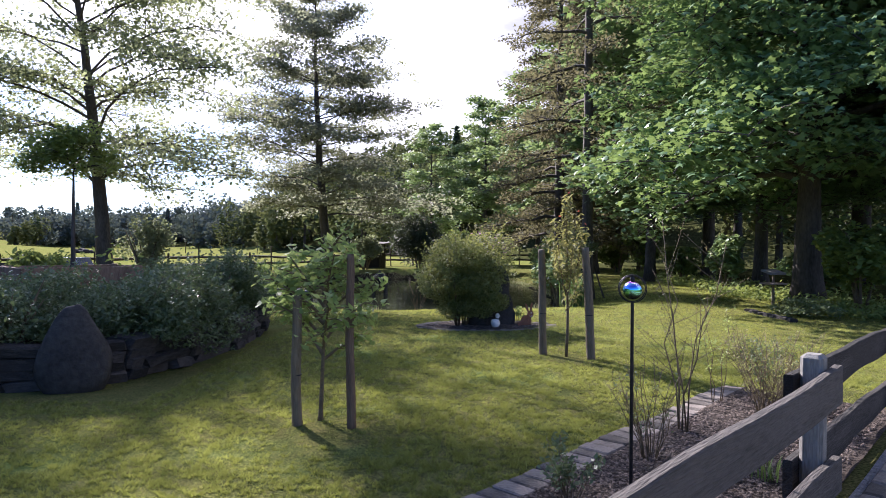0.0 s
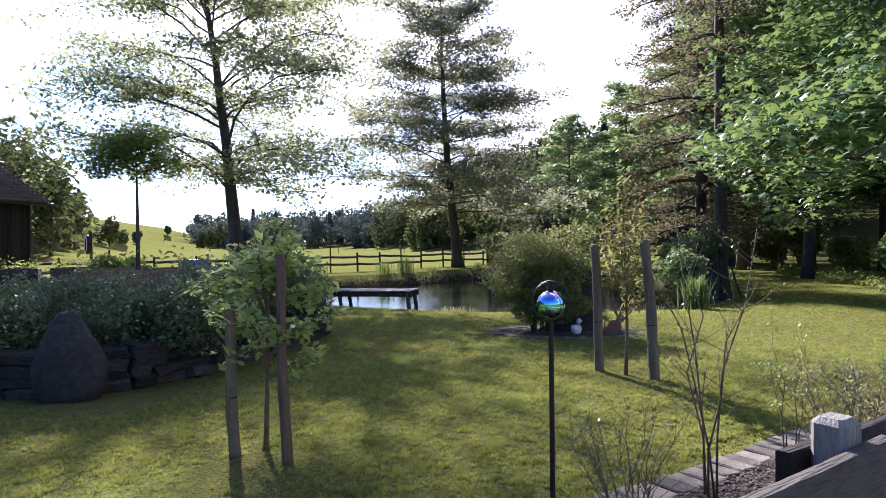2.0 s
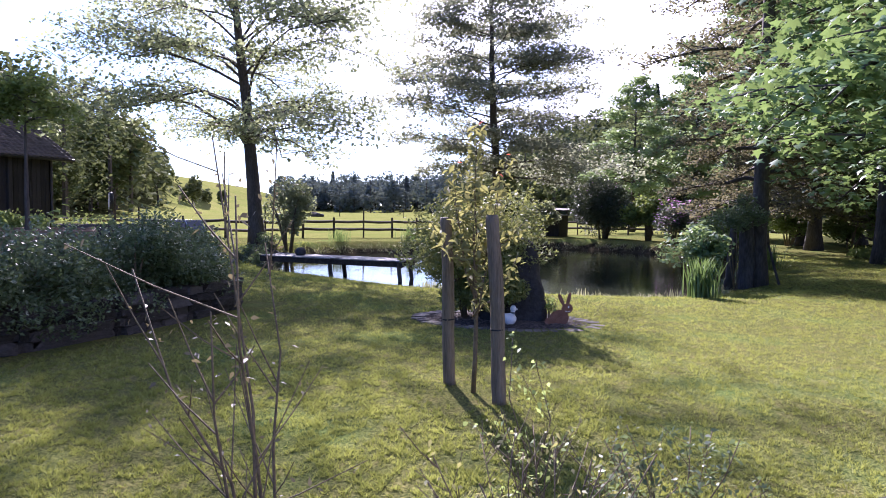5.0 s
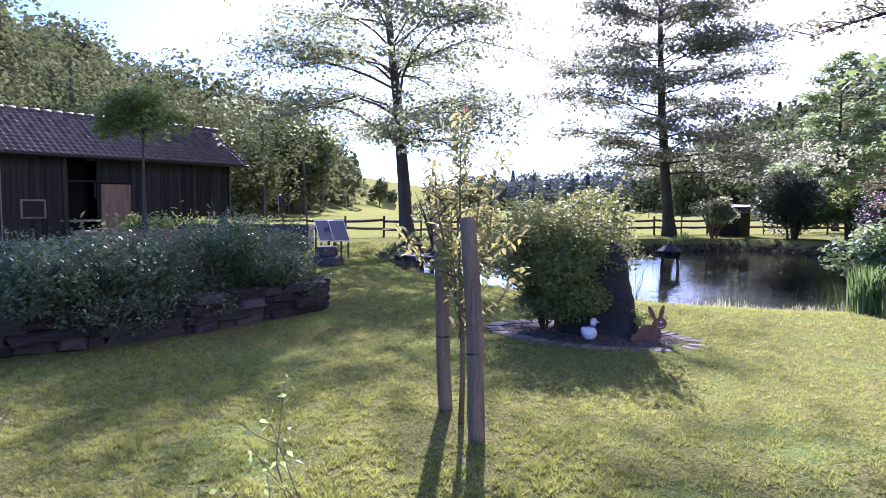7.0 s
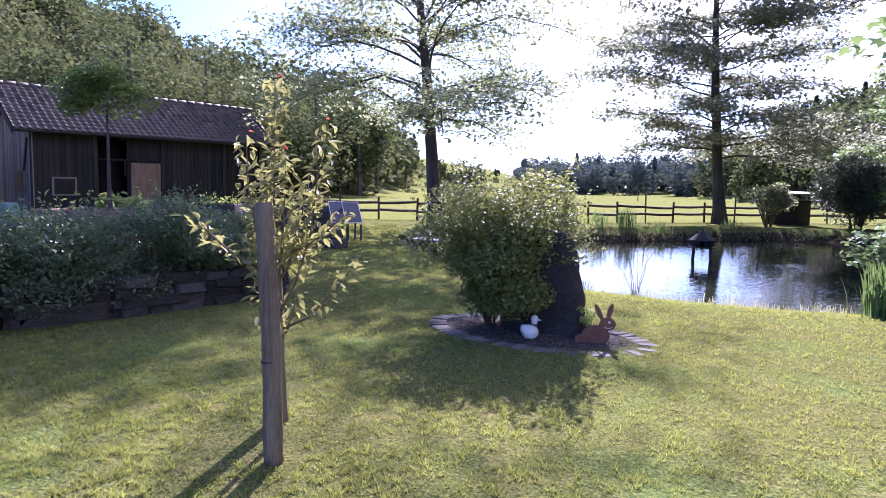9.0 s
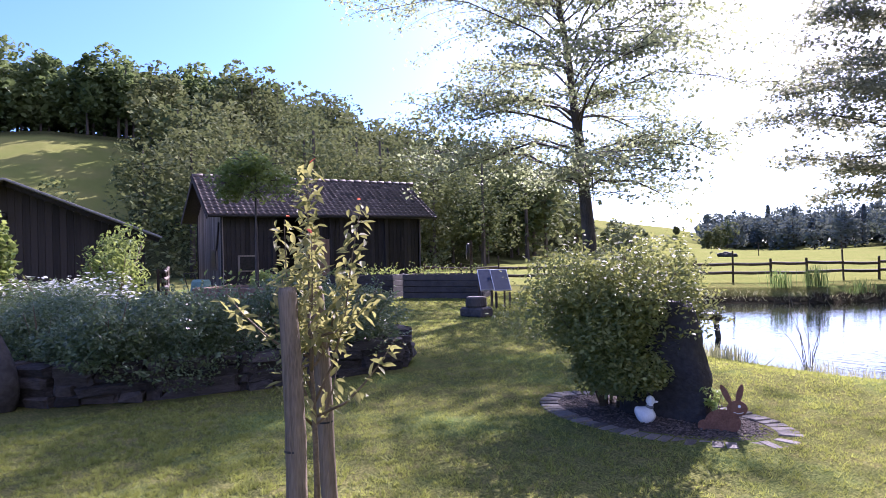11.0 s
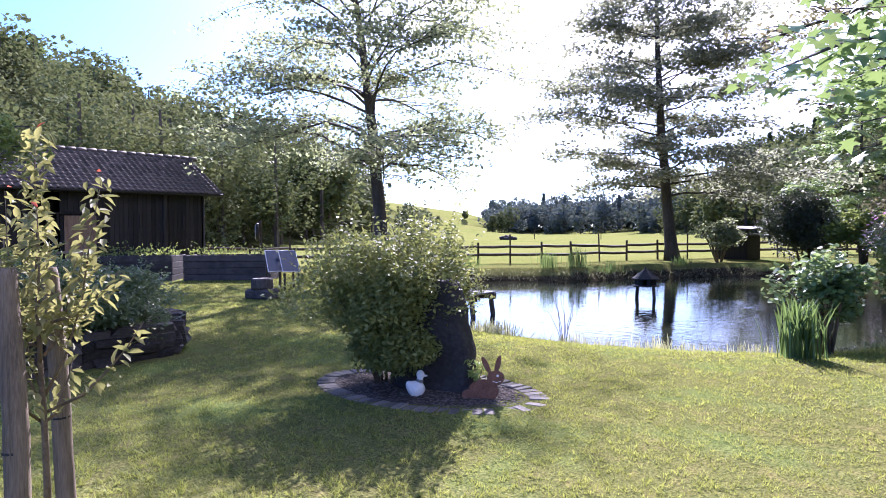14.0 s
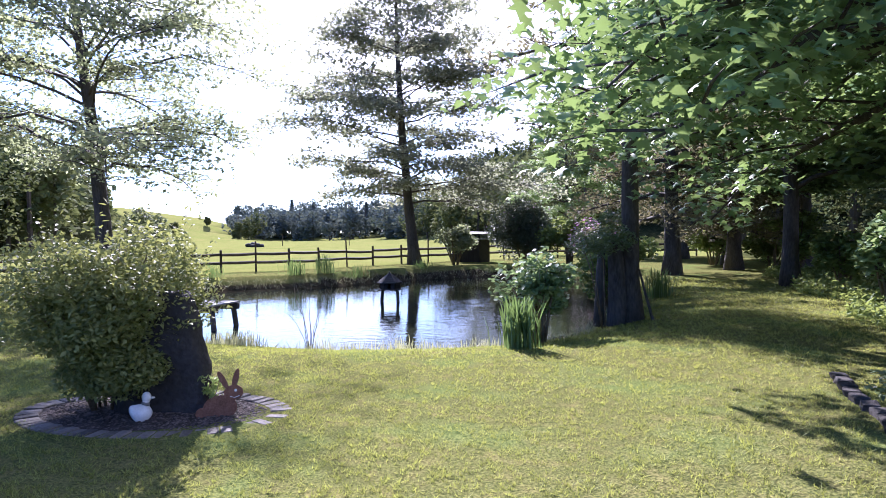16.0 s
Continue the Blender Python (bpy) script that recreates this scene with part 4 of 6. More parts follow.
# ---- ring bed with standing stone, duck and rabbit ----
RING = (1.22, 12.95, 1.22, 0.70)
ring_bed = thing("ring_bed", RING[0], RING[1], 0, 8, "oval mulched bed edged with a ring of grey-brown pavers", "flower bed")
mulch = Geo()
mulch.v = [Vector((0, 0, 0.05))] + [Vector((math.cos(a) * (RING[2] - 0.1), math.sin(a) * (RING[3] - 0.1), 0.015)) for a in [2 * math.pi * k / 40 for k in range(40)]]
mulch.f = [(0, 1 + k, 1 + (k + 1) % 40) for k in range(40)]
part("mulch", mulch, M_MULCH, ring_bed, smooth=True)
paver_me = Geo().box((0.195, 0.098, 0.07), bevel=0.008).mesh("paver", M_PAVER)
per, a = [], 0.0
while a < 2 * math.pi - 0.02:
    tx, ty = -math.sin(a) * RING[2], math.cos(a) * RING[3]
    nrm = math.degrees(math.atan2(math.sin(a) * RING[2], math.cos(a) * RING[3]))
    piece("paver", paver_me, ring_bed, pose(math.cos(a) * RING[2], math.sin(a) * RING[3], -0.008 + random.uniform(-0.006, 0.006), random.uniform(-2, 2), random.uniform(-2, 2), nrm + random.uniform(-3, 3)))
    a += 0.108 / math.hypot(tx, ty)


def chips(name, places, size, mat, parent=None, label="", seed=3, category="mulch"):
    """Loose flat chips or pebbles lying on the ground, joined."""
    g = np.random.default_rng(seed)
    p = np.asarray(places, float)
    n = len(p)
    box = np.array([(-1, -1, -.4), (1, -1, -.4), (1, 1, -.4), (-1, 1, -.4), (-.7, -.8, .5), (.8, -.6, .5), (.7, .8, .5), (-.8, .6, .5)]) * 0.5
    faces = np.array([(4, 5, 6, 7), (0, 1, 5, 4), (1, 2, 6, 5), (2, 3, 7, 6), (3, 0, 4, 7)])
    s = size * g.uniform(0.5, 1.4, (n, 1, 1)) * np.stack([g.uniform(0.7, 1.7, n), g.uniform(0.5, 1, n), g.uniform(0.3, 0.7, n)], -1)[:, None, :]
    a = g.uniform(0, 6.28, n)
    v = box[None] * s
    ca, sa = np.cos(a)[:, None], np.sin(a)[:, None]
    v = np.stack([v[..., 0] * ca - v[..., 1] * sa, v[..., 0] * sa + v[..., 1] * ca, v[..., 2] + v[..., 0] * g.normal(size=(n, 1)) * 0.25], -1) + p[:, None, :]
    me = fast_mesh(name, v.reshape(-1, 3), (np.arange(n)[:, None, None] * 8 + faces[None]).reshape(-1, 4), mat)
    ob = new(name, me)
    if parent:
        ob.parent = parent
        tagged(ob, kind="stuff")
    else:
        tagged(ob, label, category, kind="stuff")
    return ob


q = rng.uniform(-1, 1, (5200, 2))
q = q[(q ** 2).sum(1) < 0.98]
chips("bark_litter", np.stack([q[:, 0] * 1.1, q[:, 1] * 0.58, 0.05 - 0.03 * (q ** 2).sum(1)], -1), 0.019, M_CHIP, ring_bed)


def standing_stone():
    t = thing("standing_stone", 1.36, 13.02, -0.05, 16, "dark rough standing stone tapering to a slanted top", "stone")
    g = Geo()
    rings, seg = 18, 20
    for i in range(rings + 1):
        u = i / rings
        half = 0.47 - 0.20 * u - 0.06 * u * u + 0.02 * math.sin(u * 9)
        mid = -0.04 + 0.02 * u
        for k in range(seg):
            a = 2 * math.pi * k / seg
            c, s = math.cos(a), math.sin(a)
            x = mid + half * math.copysign(abs(c) ** 0.5, c)
            y = (0.19 - 0.07 * u) * math.copysign(abs(s) ** 0.6, s)
            z = u * (1.16 - 0.10 * (x - 0.1))
            v = Vector((x, y, z))
            n_ = 0.04 * noise.noise(v * 3.1) + 0.02 * noise.noise(v * 9)
            g.v.append(v + Vector((c * n_, s * n_, n_ * (i == rings))))
    for i in range(rings):
        for k in range(seg):
            b = i * seg
            g.f.append((b + k, b + (k + 1) % seg, b + seg + (k + 1) % seg, b + seg + k))
    top = rings * seg
    g.v.append(Vector((0.02, 0, 1.20)))
    g.f += [(top + k, top + (k + 1) % seg, len(g.v) - 1) for k in range(seg)]
    part("rock", g, M_MONOLITH, t, smooth=True)


standing_stone()


def duck():
    t = thing("duck_figure", 1.36, 12.64, 0.02, 40, "white ceramic garden duck with a grey neck scarf", "ornament")
    g = Geo().lump((0, 0, 0.095), (0.155, 0.105, 0.10), 1, 0.05, 18, 12)
    for p in g.v:
        if p.x < -0.06:      # the tail turns up
            p.z += (-0.06 - p.x) * 0.55
    part("body", g, M_WHITE, t, smooth=True)
    part("neck", Geo().tube([(0.06, 0, 0.14), (0.075, 0, 0.19), (0.075, 0, 0.24)], [0.062, 0.048, 0.045], 12), M_WHITE, t, smooth=True)
    part("head", Geo().lump((0.082, 0, 0.265), (0.066, 0.058, 0.058), 2, 0.03, 14, 9), M_WHITE, t, smooth=True)
    part("bill", Geo().lump((0.155, 0, 0.255), (0.04, 0.028, 0.013), 3, 0.02, 10, 6), M_WHITE, t, smooth=True)
    part("scarf", Geo().tube([(0.066, 0, 0.183), (0.07, 0, 0.2), (0.072, 0, 0.215)], [0.057, 0.06, 0.052], 12), M_BILL, t, "grey scarf", smooth=True)
    t.scale = (0.62, 0.62, 0.8)


duck()


shrub("bed_plant", 1.80, 13.02, 0.02, 150, "small leafy plant beside the standing stone", 0.16, 0.42, 90, 0.06, L_SAPLING, "long", 4, 8, 0.3, base=0.3, category="plant", thin=0.5)


def plate(outline, thick):
    """A flat cut-out in the x-z plane."""
    g = Geo()
    n = len(outline)
    g.v = [Vector((x, -thick / 2, z)) for x, z in outline] + [Vector((x, thick / 2, z)) for x, z in outline]
    g.f = [tuple(range(n)), tuple(reversed(range(n, 2 * n)))] + [(k, n + k, n + (k + 1) % n, (k + 1) % n) for k in range(n)]
    return g


def rabbit():
    t = thing("rabbit_figure", 1.96, 12.98, -0.01, 40, "rusted sheet-steel rabbit silhouette in the bed", "ornament")
    body = [(0.20 * math.cos(a) - 0.03, 0.155 + 0.155 * math.sin(a)) for a in [2 * math.pi * k / 26 for k in range(26)]]
    part("body", plate(body, 0.006), M_RUST, t)
    head = [(0.115 * math.cos(a) + 0.13, 0.33 + 0.095 * math.sin(a)) for a in [2 * math.pi * k / 20 for k in range(20)]]
    part("head", plate([(x, z) for x, z in head], 0.010), M_RUST, t)
    for ang, x0 in ((-14, 0.13), (26, 0.06)):
        ear = []
        for k in range(16):
            a = 2 * math.pi * k / 16
            x, z = 0.036 * math.cos(a), 0.12 + 0.125 * math.sin(a)
            c, s = math.cos(radians(ang)), math.sin(radians(ang))
            ear.append((x0 + x * c - z * s, 0.385 + x * s + z * c))
        part("ear", plate(ear, 0.008), M_RUST, t)
    e = Geo().lump((0.155, 0, 0.355), (0.022, 0.008, 0.022), 1, 0, 12, 8)
    part("eye", e, M_WHITE, t, "pale round eye")
    part("mouth", Geo().tube([(0.09, -0.007, 0.285), (0.14, -0.007, 0.268), (0.20, -0.007, 0.285)], [0.004] * 3, 5), M_WHITE, t, "pale cut-out smile")
    part("tail", plate([(0.075 * math.cos(a) - 0.24, 0.10 + 0.075 * math.sin(a)) for a in [2 * math.pi * k / 14 for k in range(14)]], 0.009), M_RUST, t)
    part("foot", plate([(0.14 * math.cos(a) - 0.02, 0.055 + 0.065 * math.sin(a)) for a in [2 * math.pi * k / 14 for k in range(14)]], 0.012), M_RUST, t)
    t.scale = (0.73, 0.73, 0.73)


rabbit()


# ---- stakes and the young trees between them ----
def stake(x, y, top, r, seed, label, mat=M_STAKE, group="tree stakes"):
    t = thing("wooden_stake", x, y, land_at(x, y) - 0.02, 0, label, "stake", group)
    g, n = Geo(), 12
    d = Vector((top[0] - x, top[1] - y, top[2] + 0.02 - land_at(x, y)))
    zs = [0, 0.04, 0.12, 0.3, 0.45, 0.5, 0.7, 0.9, 0.97, 1.0]
    pts = [d * u + Vector((0.006 * math.sin(u * 7 + seed), 0.006 * math.cos(u * 5 + seed), 0)) for u in zs]
    g.tube(pts, [r * (1.12 - 0.16 * u) * (1 + 0.05 * math.sin(u * 23 + seed)) * (0.86 if u == 1 else 1) for u in zs], n)
    for p in g.v:
        o = 0.006 * noise.noise(Vector((p.x * 40, p.y * 40, p.z * 3 + seed)))
        p.x, p.y = p.x + o, p.y - o
    part("post", g, mat, t, smooth=True)
    part("tie", Geo().tube([d * 0.40, d * 0.408], [r * 1.08, r * 1.08], 10), M_RUBBER, t, "dark tie band")
    return t


stake(-0.20, 6.15, (-0.21, 6.10, 1.42), 0.034, 1, "split dark brown stake beside a young fruit tree", M_STAKE2)
stake(-0.67, 6.27, (-0.66, 6.20, 1.08), 0.039, 2, "round weathered stake beside a young fruit tree")
stake(1.783, 9.40, (1.745, 9.34, 1.45), 0.047, 3, "round weathered stake beside a young pear tree")
stake(2.33, 9.01, (2.245, 9.01, 1.48), 0.05, 4, "cracked weathered stake beside a young pear tree")


def young_tree(x, y, seed, label, h, r0, low, radius_at, limbs, leaves, size, mat, shape, red=0, spread=0.05, hang=0.45, **more):
    t = thing("young_tree", x, y, land_at(x, y) - 0.02, 0, label, "tree")
    w, spots = skeleton_of(seed, h, r0, low, radius_at, limbs, sides=7, **more)
    part("trunk", w, M_TWIG, t, smooth=True)
    pts = on_branches(spots, leaves, spread, seed)
    part("crown", leaf_mesh("crown", pts, size, mat, shape, 0.35, seed, hang=hang), mat, t)
    if red:
        part("young_leaves", leaf_mesh("young_leaves", pts[np.argsort(-pts[:, 2])[:red * 4:4]] + 0.02, size * 0.8, M_REDLEAF, shape, 0.35, seed + 1), M_REDLEAF, t, "reddish young leaves")


young_tree(-0.50, 6.40, 13, "young fruit tree with large fresh leaves between two stakes", 1.46, 0.022, 0.50, lambda u: 0.58 * (1 - 0.6 * u), 20, 1500, 0.080, L_SAPLING, "oval", hang=-0.15, rise=0.95, droop=0.2, subs=5, sub_len=0.5, lean=(0.05, 0))


def pear_tree():
    """A whip with a few shoots, each hung with drooping leaves. Rows of SHOOTS: sideways, across, height where it leaves the stem, height of its tip, leaves."""
    x, y = 2.05, 9.2
    t = thing("young_tree", x, y, land_at(x, y) - 0.02, 0, "young pear tree with yellow-green drooping leaves and reddish tips", "tree")
    side, over = Vector((0.57, 0.76, 0)), Vector((-0.76, 0.57, 0))
    SHOOTS = ((0.0, 0.0, 1.25, 2.08, 62), (0.24, 0.02, 0.75, 1.86, 54), (-0.15, 0.05, 0.8, 1.78, 46), (0.06, -0.17, 0.9, 1.68, 44), (-0.08, 0.18, 0.85, 1.62, 42), (0.14, 0.14, 0.95, 1.5, 36), (-0.1, -0.12, 0.7, 1.46, 36),
              (0.40, 0.05, 0.66, 1.10, 13), (-0.38, -0.06, 1.0, 1.36, 15), (-0.06, -0.2, 0.62, 1.0, 10), (0.10, 0.06, 0.60, 0.92, 9), (0.34, -0.1, 1.1, 1.38, 16))
    g = np.random.default_rng(17)
    stem = [Vector((0.015 * math.sin(z * 3.1), 0.012 * math.cos(z * 2.3), z)) for z in (0, 0.3, 0.6, 0.95, 1.25)]
    wood = Geo().tube(stem, [0.021, 0.018, 0.016, 0.012, 0.009], 8)
    leaves, tips = [], []
    for a, c, z0, z1, n in SHOOTS:
        end = side * a * 1.25 + over * c * 1.25
        pts = [end * (u ** 0.7) + Vector((g.normal() * 0.008, g.normal() * 0.008, z0 + (z1 - z0) * u ** 1.25)) for u in (0, 0.25, 0.5, 0.75, 1.0)]
        wood.tube(pts, [0.009, 0.007, 0.0055, 0.004, 0.002], 6)
        n = n * 2
        for k in range(n):
            u = 0.30 + 0.70 * (k + g.random()) / n
            i = min(3, int(u * 4))
            p = pts[i].lerp(pts[i + 1], u * 4 - i)
            ang = k * 2.4 + g.normal() * 0.3
            leaves.append(p + Vector((math.cos(ang), math.sin(ang), -0.25)) * g.uniform(0.03, 0.075))
        tips += [tuple(pts[4] + Vector((g.normal() * 0.02, g.normal() * 0.02, 0.02))) for k in range(1 if n > 85 else 0)]
    part("trunk", wood, M_TWIG, t, smooth=True)
    part("crown", leaf_mesh("crown", [tuple(p) for p in leaves], 0.076, L_PEAR, "long", 0.4, 17, hang=0.45, vary=0.3), L_PEAR, t)
    part("young_leaves", leaf_mesh("young_leaves", tips, 0.045, M_REDLEAF, "long", 0.2, 18, hang=-0.4), M_REDLEAF, t, "reddish young leaves")


pear_tree()

# ---- near fence, mulched border and gravel path ----
ALONG = Vector((0.665, 0.747, 0)).normalized()
ACROSS = Vector((-ALONG.y, ALONG.x, 0))          # towards the garden
P0 = Vector((2.62, 4.55, 0))
TURN = math.degrees(math.atan2(ALONG.y, ALONG.x))


def sheet(name, a0, a1, c0, c1, z, mat, label, category, steps=60):
    """A strip of ground beside the fence: from a0 to a1 along it, from c0 to c1 across it, laid just over the ground."""
    g = Geo()
    w = 8
    for i in range(steps + 1):
        for j in range(w + 1):
            p = P0 + ALONG * (a0 + (a1 - a0) * i / steps) + ACROSS * (c0 + (c1 - c0) * j / w)
            g.v.append(Vector((p.x, p.y, land_at(p.x, p.y) + z + 0.006 * noise.noise(p * 4))))
    for i in range(steps):
        for j in range(w):
            k = i * (w + 1) + j
            g.f.append((k, k + w + 1, k + w + 2, k + 1))
    return tagged(new(name, g.mesh(name, mat, True)), label, category, kind="structure")


sheet("border_soil", -5.5, 2.95, -0.02, 1.30, 0.03, M_MULCH, "bark-mulched border along the fence", "flower bed")
sheet("gravel_path", -9.0, 14.0, -3.2, -0.10, 0.025, M_GRAVEL, "grey gravel path along the fence", "path")
u_ = rng.uniform(0, 1, (15000, 2))
spot = np.array(P0)[None] + np.array(ALONG)[None] * (-2.2 + 5.1 * u_[:, :1]) + np.array(ACROSS)[None] * (0.03 + 1.25 * u_[:, 1:])
spot[:, 2] = land(spot[:, 0], spot[:, 1]) + 0.04
chips("bark_chips", spot, 0.016, M_CHIP, None, "loose brown bark chips covering the border", 5)
u_ = rng.uniform(0, 1, (3600, 2))
spot = np.array([tuple(P0 + ALONG * (-1.0 + 4.6 * a) + ACROSS * (-0.3 - 0.9 * c) + Vector((0, 0, 0.04))) for a, c in u_])
chips("gravel_stones", spot, 0.028, M_PEBBLE, None, "loose grey gravel stones", 6, "gravel")

edging = thing("border_edging", 0, 0, 0, 0, "row of grey paving blocks between lawn and border", "edging", kind="structure")
block_me = Geo().box((0.135, 0.245, 0.08), bevel=0.009).mesh("paving_block", M_PAVER)
for k in range(-28, 21):
    p = P0 + ALONG * (0.145 * k) + ACROSS * (1.40 + 0.02 * math.sin(k * 0.5))
    piece("paving_block", block_me, edging, pose(p.x, p.y, land_at(p.x, p.y) - (0.005 if k < 12 else 0.022) + random.uniform(-0.007, 0.007), random.uniform(-2, 2), random.uniform(-2, 2), TURN + random.uniform(-3, 3)))
kerb = thing("path_kerb", 0, 0, 0, 0, "row of grey kerb stones along the gravel path", "kerb", kind="structure")
kerb_me = Geo().box((0.24, 0.11, 0.1), bevel=0.012).mesh("kerb_stone", M_PAVER)
for k in range(-12, 12):
    p = P0 + ALONG * (0.25 * k) + ACROSS * -0.22
    piece("kerb_stone", kerb_me, kerb, pose(p.x, p.y, 0.035 + random.uniform(-0.006, 0.006), random.uniform(-2, 2), random.uniform(-2, 2), TURN + random.uniform(-2, 2)))


def board(length, height, thick, seed, wavy=0.034):
    """A rough-sawn plank with wavy edges; it runs along x from 0."""
    g, n = Geo(), 16
    for i in range(n + 1):
        x = length * i / n
        lo = -height / 2 + wavy * noise.noise(Vector((x * 1.3, seed, 0)))
        hi = height / 2 + wavy * noise.noise(Vector((x * 1.3, seed + 9.0, 0))) + 0.004 * noise.noise(Vector((x * 9, seed, 3)))
        c = 0.006
        for y, z in ((-thick / 2, lo + c), (-thick / 2, hi - c), (-thick / 2 + c, hi), (thick / 2 - c, hi), (thick / 2, hi - c), (thick / 2, lo + c), (thick / 2 - c, lo), (-thick / 2 + c, lo)):
            g.v.append(Vector((x, y, z)))
    for i in range(n):
        for k in range(8):
            b = i * 8
            g.f.append((b + k, b + 8 + k, b + 8 + (k + 1) % 8, b + (k + 1) % 8))
    g.f.append(tuple(range(8)))
    g.f.append(tuple(n * 8 + k for k in reversed(range(8))))
    return g


fence = thing("plank_fence", P0.x, P0.y, 0, TURN, "low fence of grey weathered planks on square posts", "fence")
post_me = Geo().box((0.125, 0.115, 0.96), Matrix.Translation((0, 0, 0.43)), bevel=0.02).mesh("post", M_PALEPOST)
BAY = 2.75
for k in range(-2, 2):
    piece("post", post_me, fence, pose(k * BAY * (1.15 if k < 0 else 1), 0, 0))
for k in range(-2, 1):
    side = -0.085 if k % 2 else 0.085
    for z, hh in ((0.71, 0.21), (0.24, 0.21)):
        stretch = 1.15 if k < 0 else 1.0
        ob = part("plank", board(BAY * stretch + 0.32, hh, 0.05, k * 3 + z), M_GREYWOOD, fence)
        ob.matrix_basis = pose(k * BAY * stretch - 0.16, side, z + (0.01 if k % 2 else -0.01), 0, random.uniform(-0.4, 0.4), 0)


# ---- barn and shed ----
def barn():
    t = thing("barn", -18.75, 13.3, 0.0, 0, "dark timber barn with a brown tiled gable roof and open bay", "barn")
    W, L, EAVE, RIDGE = 4.6, 8.3, 3.27, 4.68
    core = Geo()                                     # inner walls with the open bay left free
    core.box((0.08, 5.3, EAVE + 0.02), Matrix.Translation((-0.14, L - 2.65, EAVE / 2)))
    core.box((0.08, 1.9, EAVE + 0.02), Matrix.Translation((-0.14, 0.95, EAVE / 2)))
    core.box((0.08, L, EAVE), Matrix.Translation((-W + 0.06, L / 2, EAVE / 2)))
    core.box((W - 0.2, 0.08, EAVE), Matrix.Translation((-W / 2, 0.12, EAVE / 2)))
    core.box((W - 0.2, 0.08, EAVE), Matrix.Translation((-W / 2, L - 0.12, EAVE / 2)))
    core.box((0.06, 1.4, EAVE), Matrix.Translation((-1.6, 2.6, EAVE / 2)))
    part("wall", core, M_DARKWOOD, t)
    n = int(L / 0.17)
    bd = Geo().box((0.03, 0.16, EAVE - 0.02), Matrix.Translation((0, 0, EAVE / 2)), bevel=0.005).mesh("board", M_DARKWOOD)
    for k in range(n):
        y = 0.09 + k * 0.17
        if 1.9 < y < 3.2:
            continue
        piece("board", bd, t, pose(-0.075 + random.uniform(-0.004, 0.004), y, 0))
    gb = Geo().box((0.16, 0.03, 1.0), Matrix.Translation((0, 0, 0.5)), bevel=0.005).mesh("board", M_GABLEWOOD)
    for end in (0.05, L - 0.05):
        for k in range(int(W / 0.17)):
            x = -0.09 - k * 0.17
            top = EAVE + (RIDGE - EAVE) * (1 - abs(x + W / 2) / (W / 2)) - 0.06
            piece("board", gb, t, pose(x, end, 0) @ Matrix.Diagonal((1, 1, top, 1)))
    part("door", Geo().box((0.05, 1.05, 2.2), Matrix.Translation((-0.03, 3.62, 1.12)), bevel=0.01), M_DOORWOOD, t, "sliding plank door, half open")
    part("door_rail", Geo().box((0.05, 2.6, 0.07), Matrix.Translation((-0.025, 3.0, 2.3)), bevel=0.01), M_STEEL, t)
    part("crossbar", Geo().box((0.06, 1.5, 0.08), Matrix.Translation((-0.02, 2.5, 0.95)), bevel=0.01), M_GABLEWOOD, t)
    for y in (1.9, 4.2, 6.6):
        part("corner_post", Geo().box((0.14, 0.14, EAVE), Matrix.Translation((0.02, y, EAVE / 2)), bevel=0.01), M_DARKWOOD, t)
    win = part("window", Geo().box((0.04, 0.75, 0.62), Matrix.Translation((-0.03, 0.95, 1.35)), bevel=0.005), M_GABLEWOOD, t)
    part("pane", Geo().box((0.02, 0.62, 0.5), Matrix.Translation((0.002, 0.95, 1.35))), M_STEEL, win)
    gw = part("window", Geo().box((0.9, 0.05, 0.8), Matrix.Translation((-1.3, 0.005, 1.5)), bevel=0.005), M_GABLEWOOD, t)
    part("pane", Geo().box((0.76, 0.02, 0.66), Matrix.Translation((-1.3, -0.026, 1.5))), M_STEEL, gw)
    part("brace", Geo().box((0.1, 0.05, 1.3), pose(-0.7, -0.0, 2.3, 0, 24, 0), bevel=0.01), M_DARKWOOD, t)
    for y in (1.2, 2.9, 4.3, 5.7, 7.4):              # pale slits of light between boards and a lamp housing
        part("batten", Geo().box((0.04, 0.06, 0.55), Matrix.Translation((-0.035, y, 2.0)), bevel=0.005), M_DARKWOOD, t)
    run = W / 2 + 0.34
    slope = math.atan2(RIDGE - EAVE, W / 2)
    length = run / math.cos(slope)
    over = 0.55
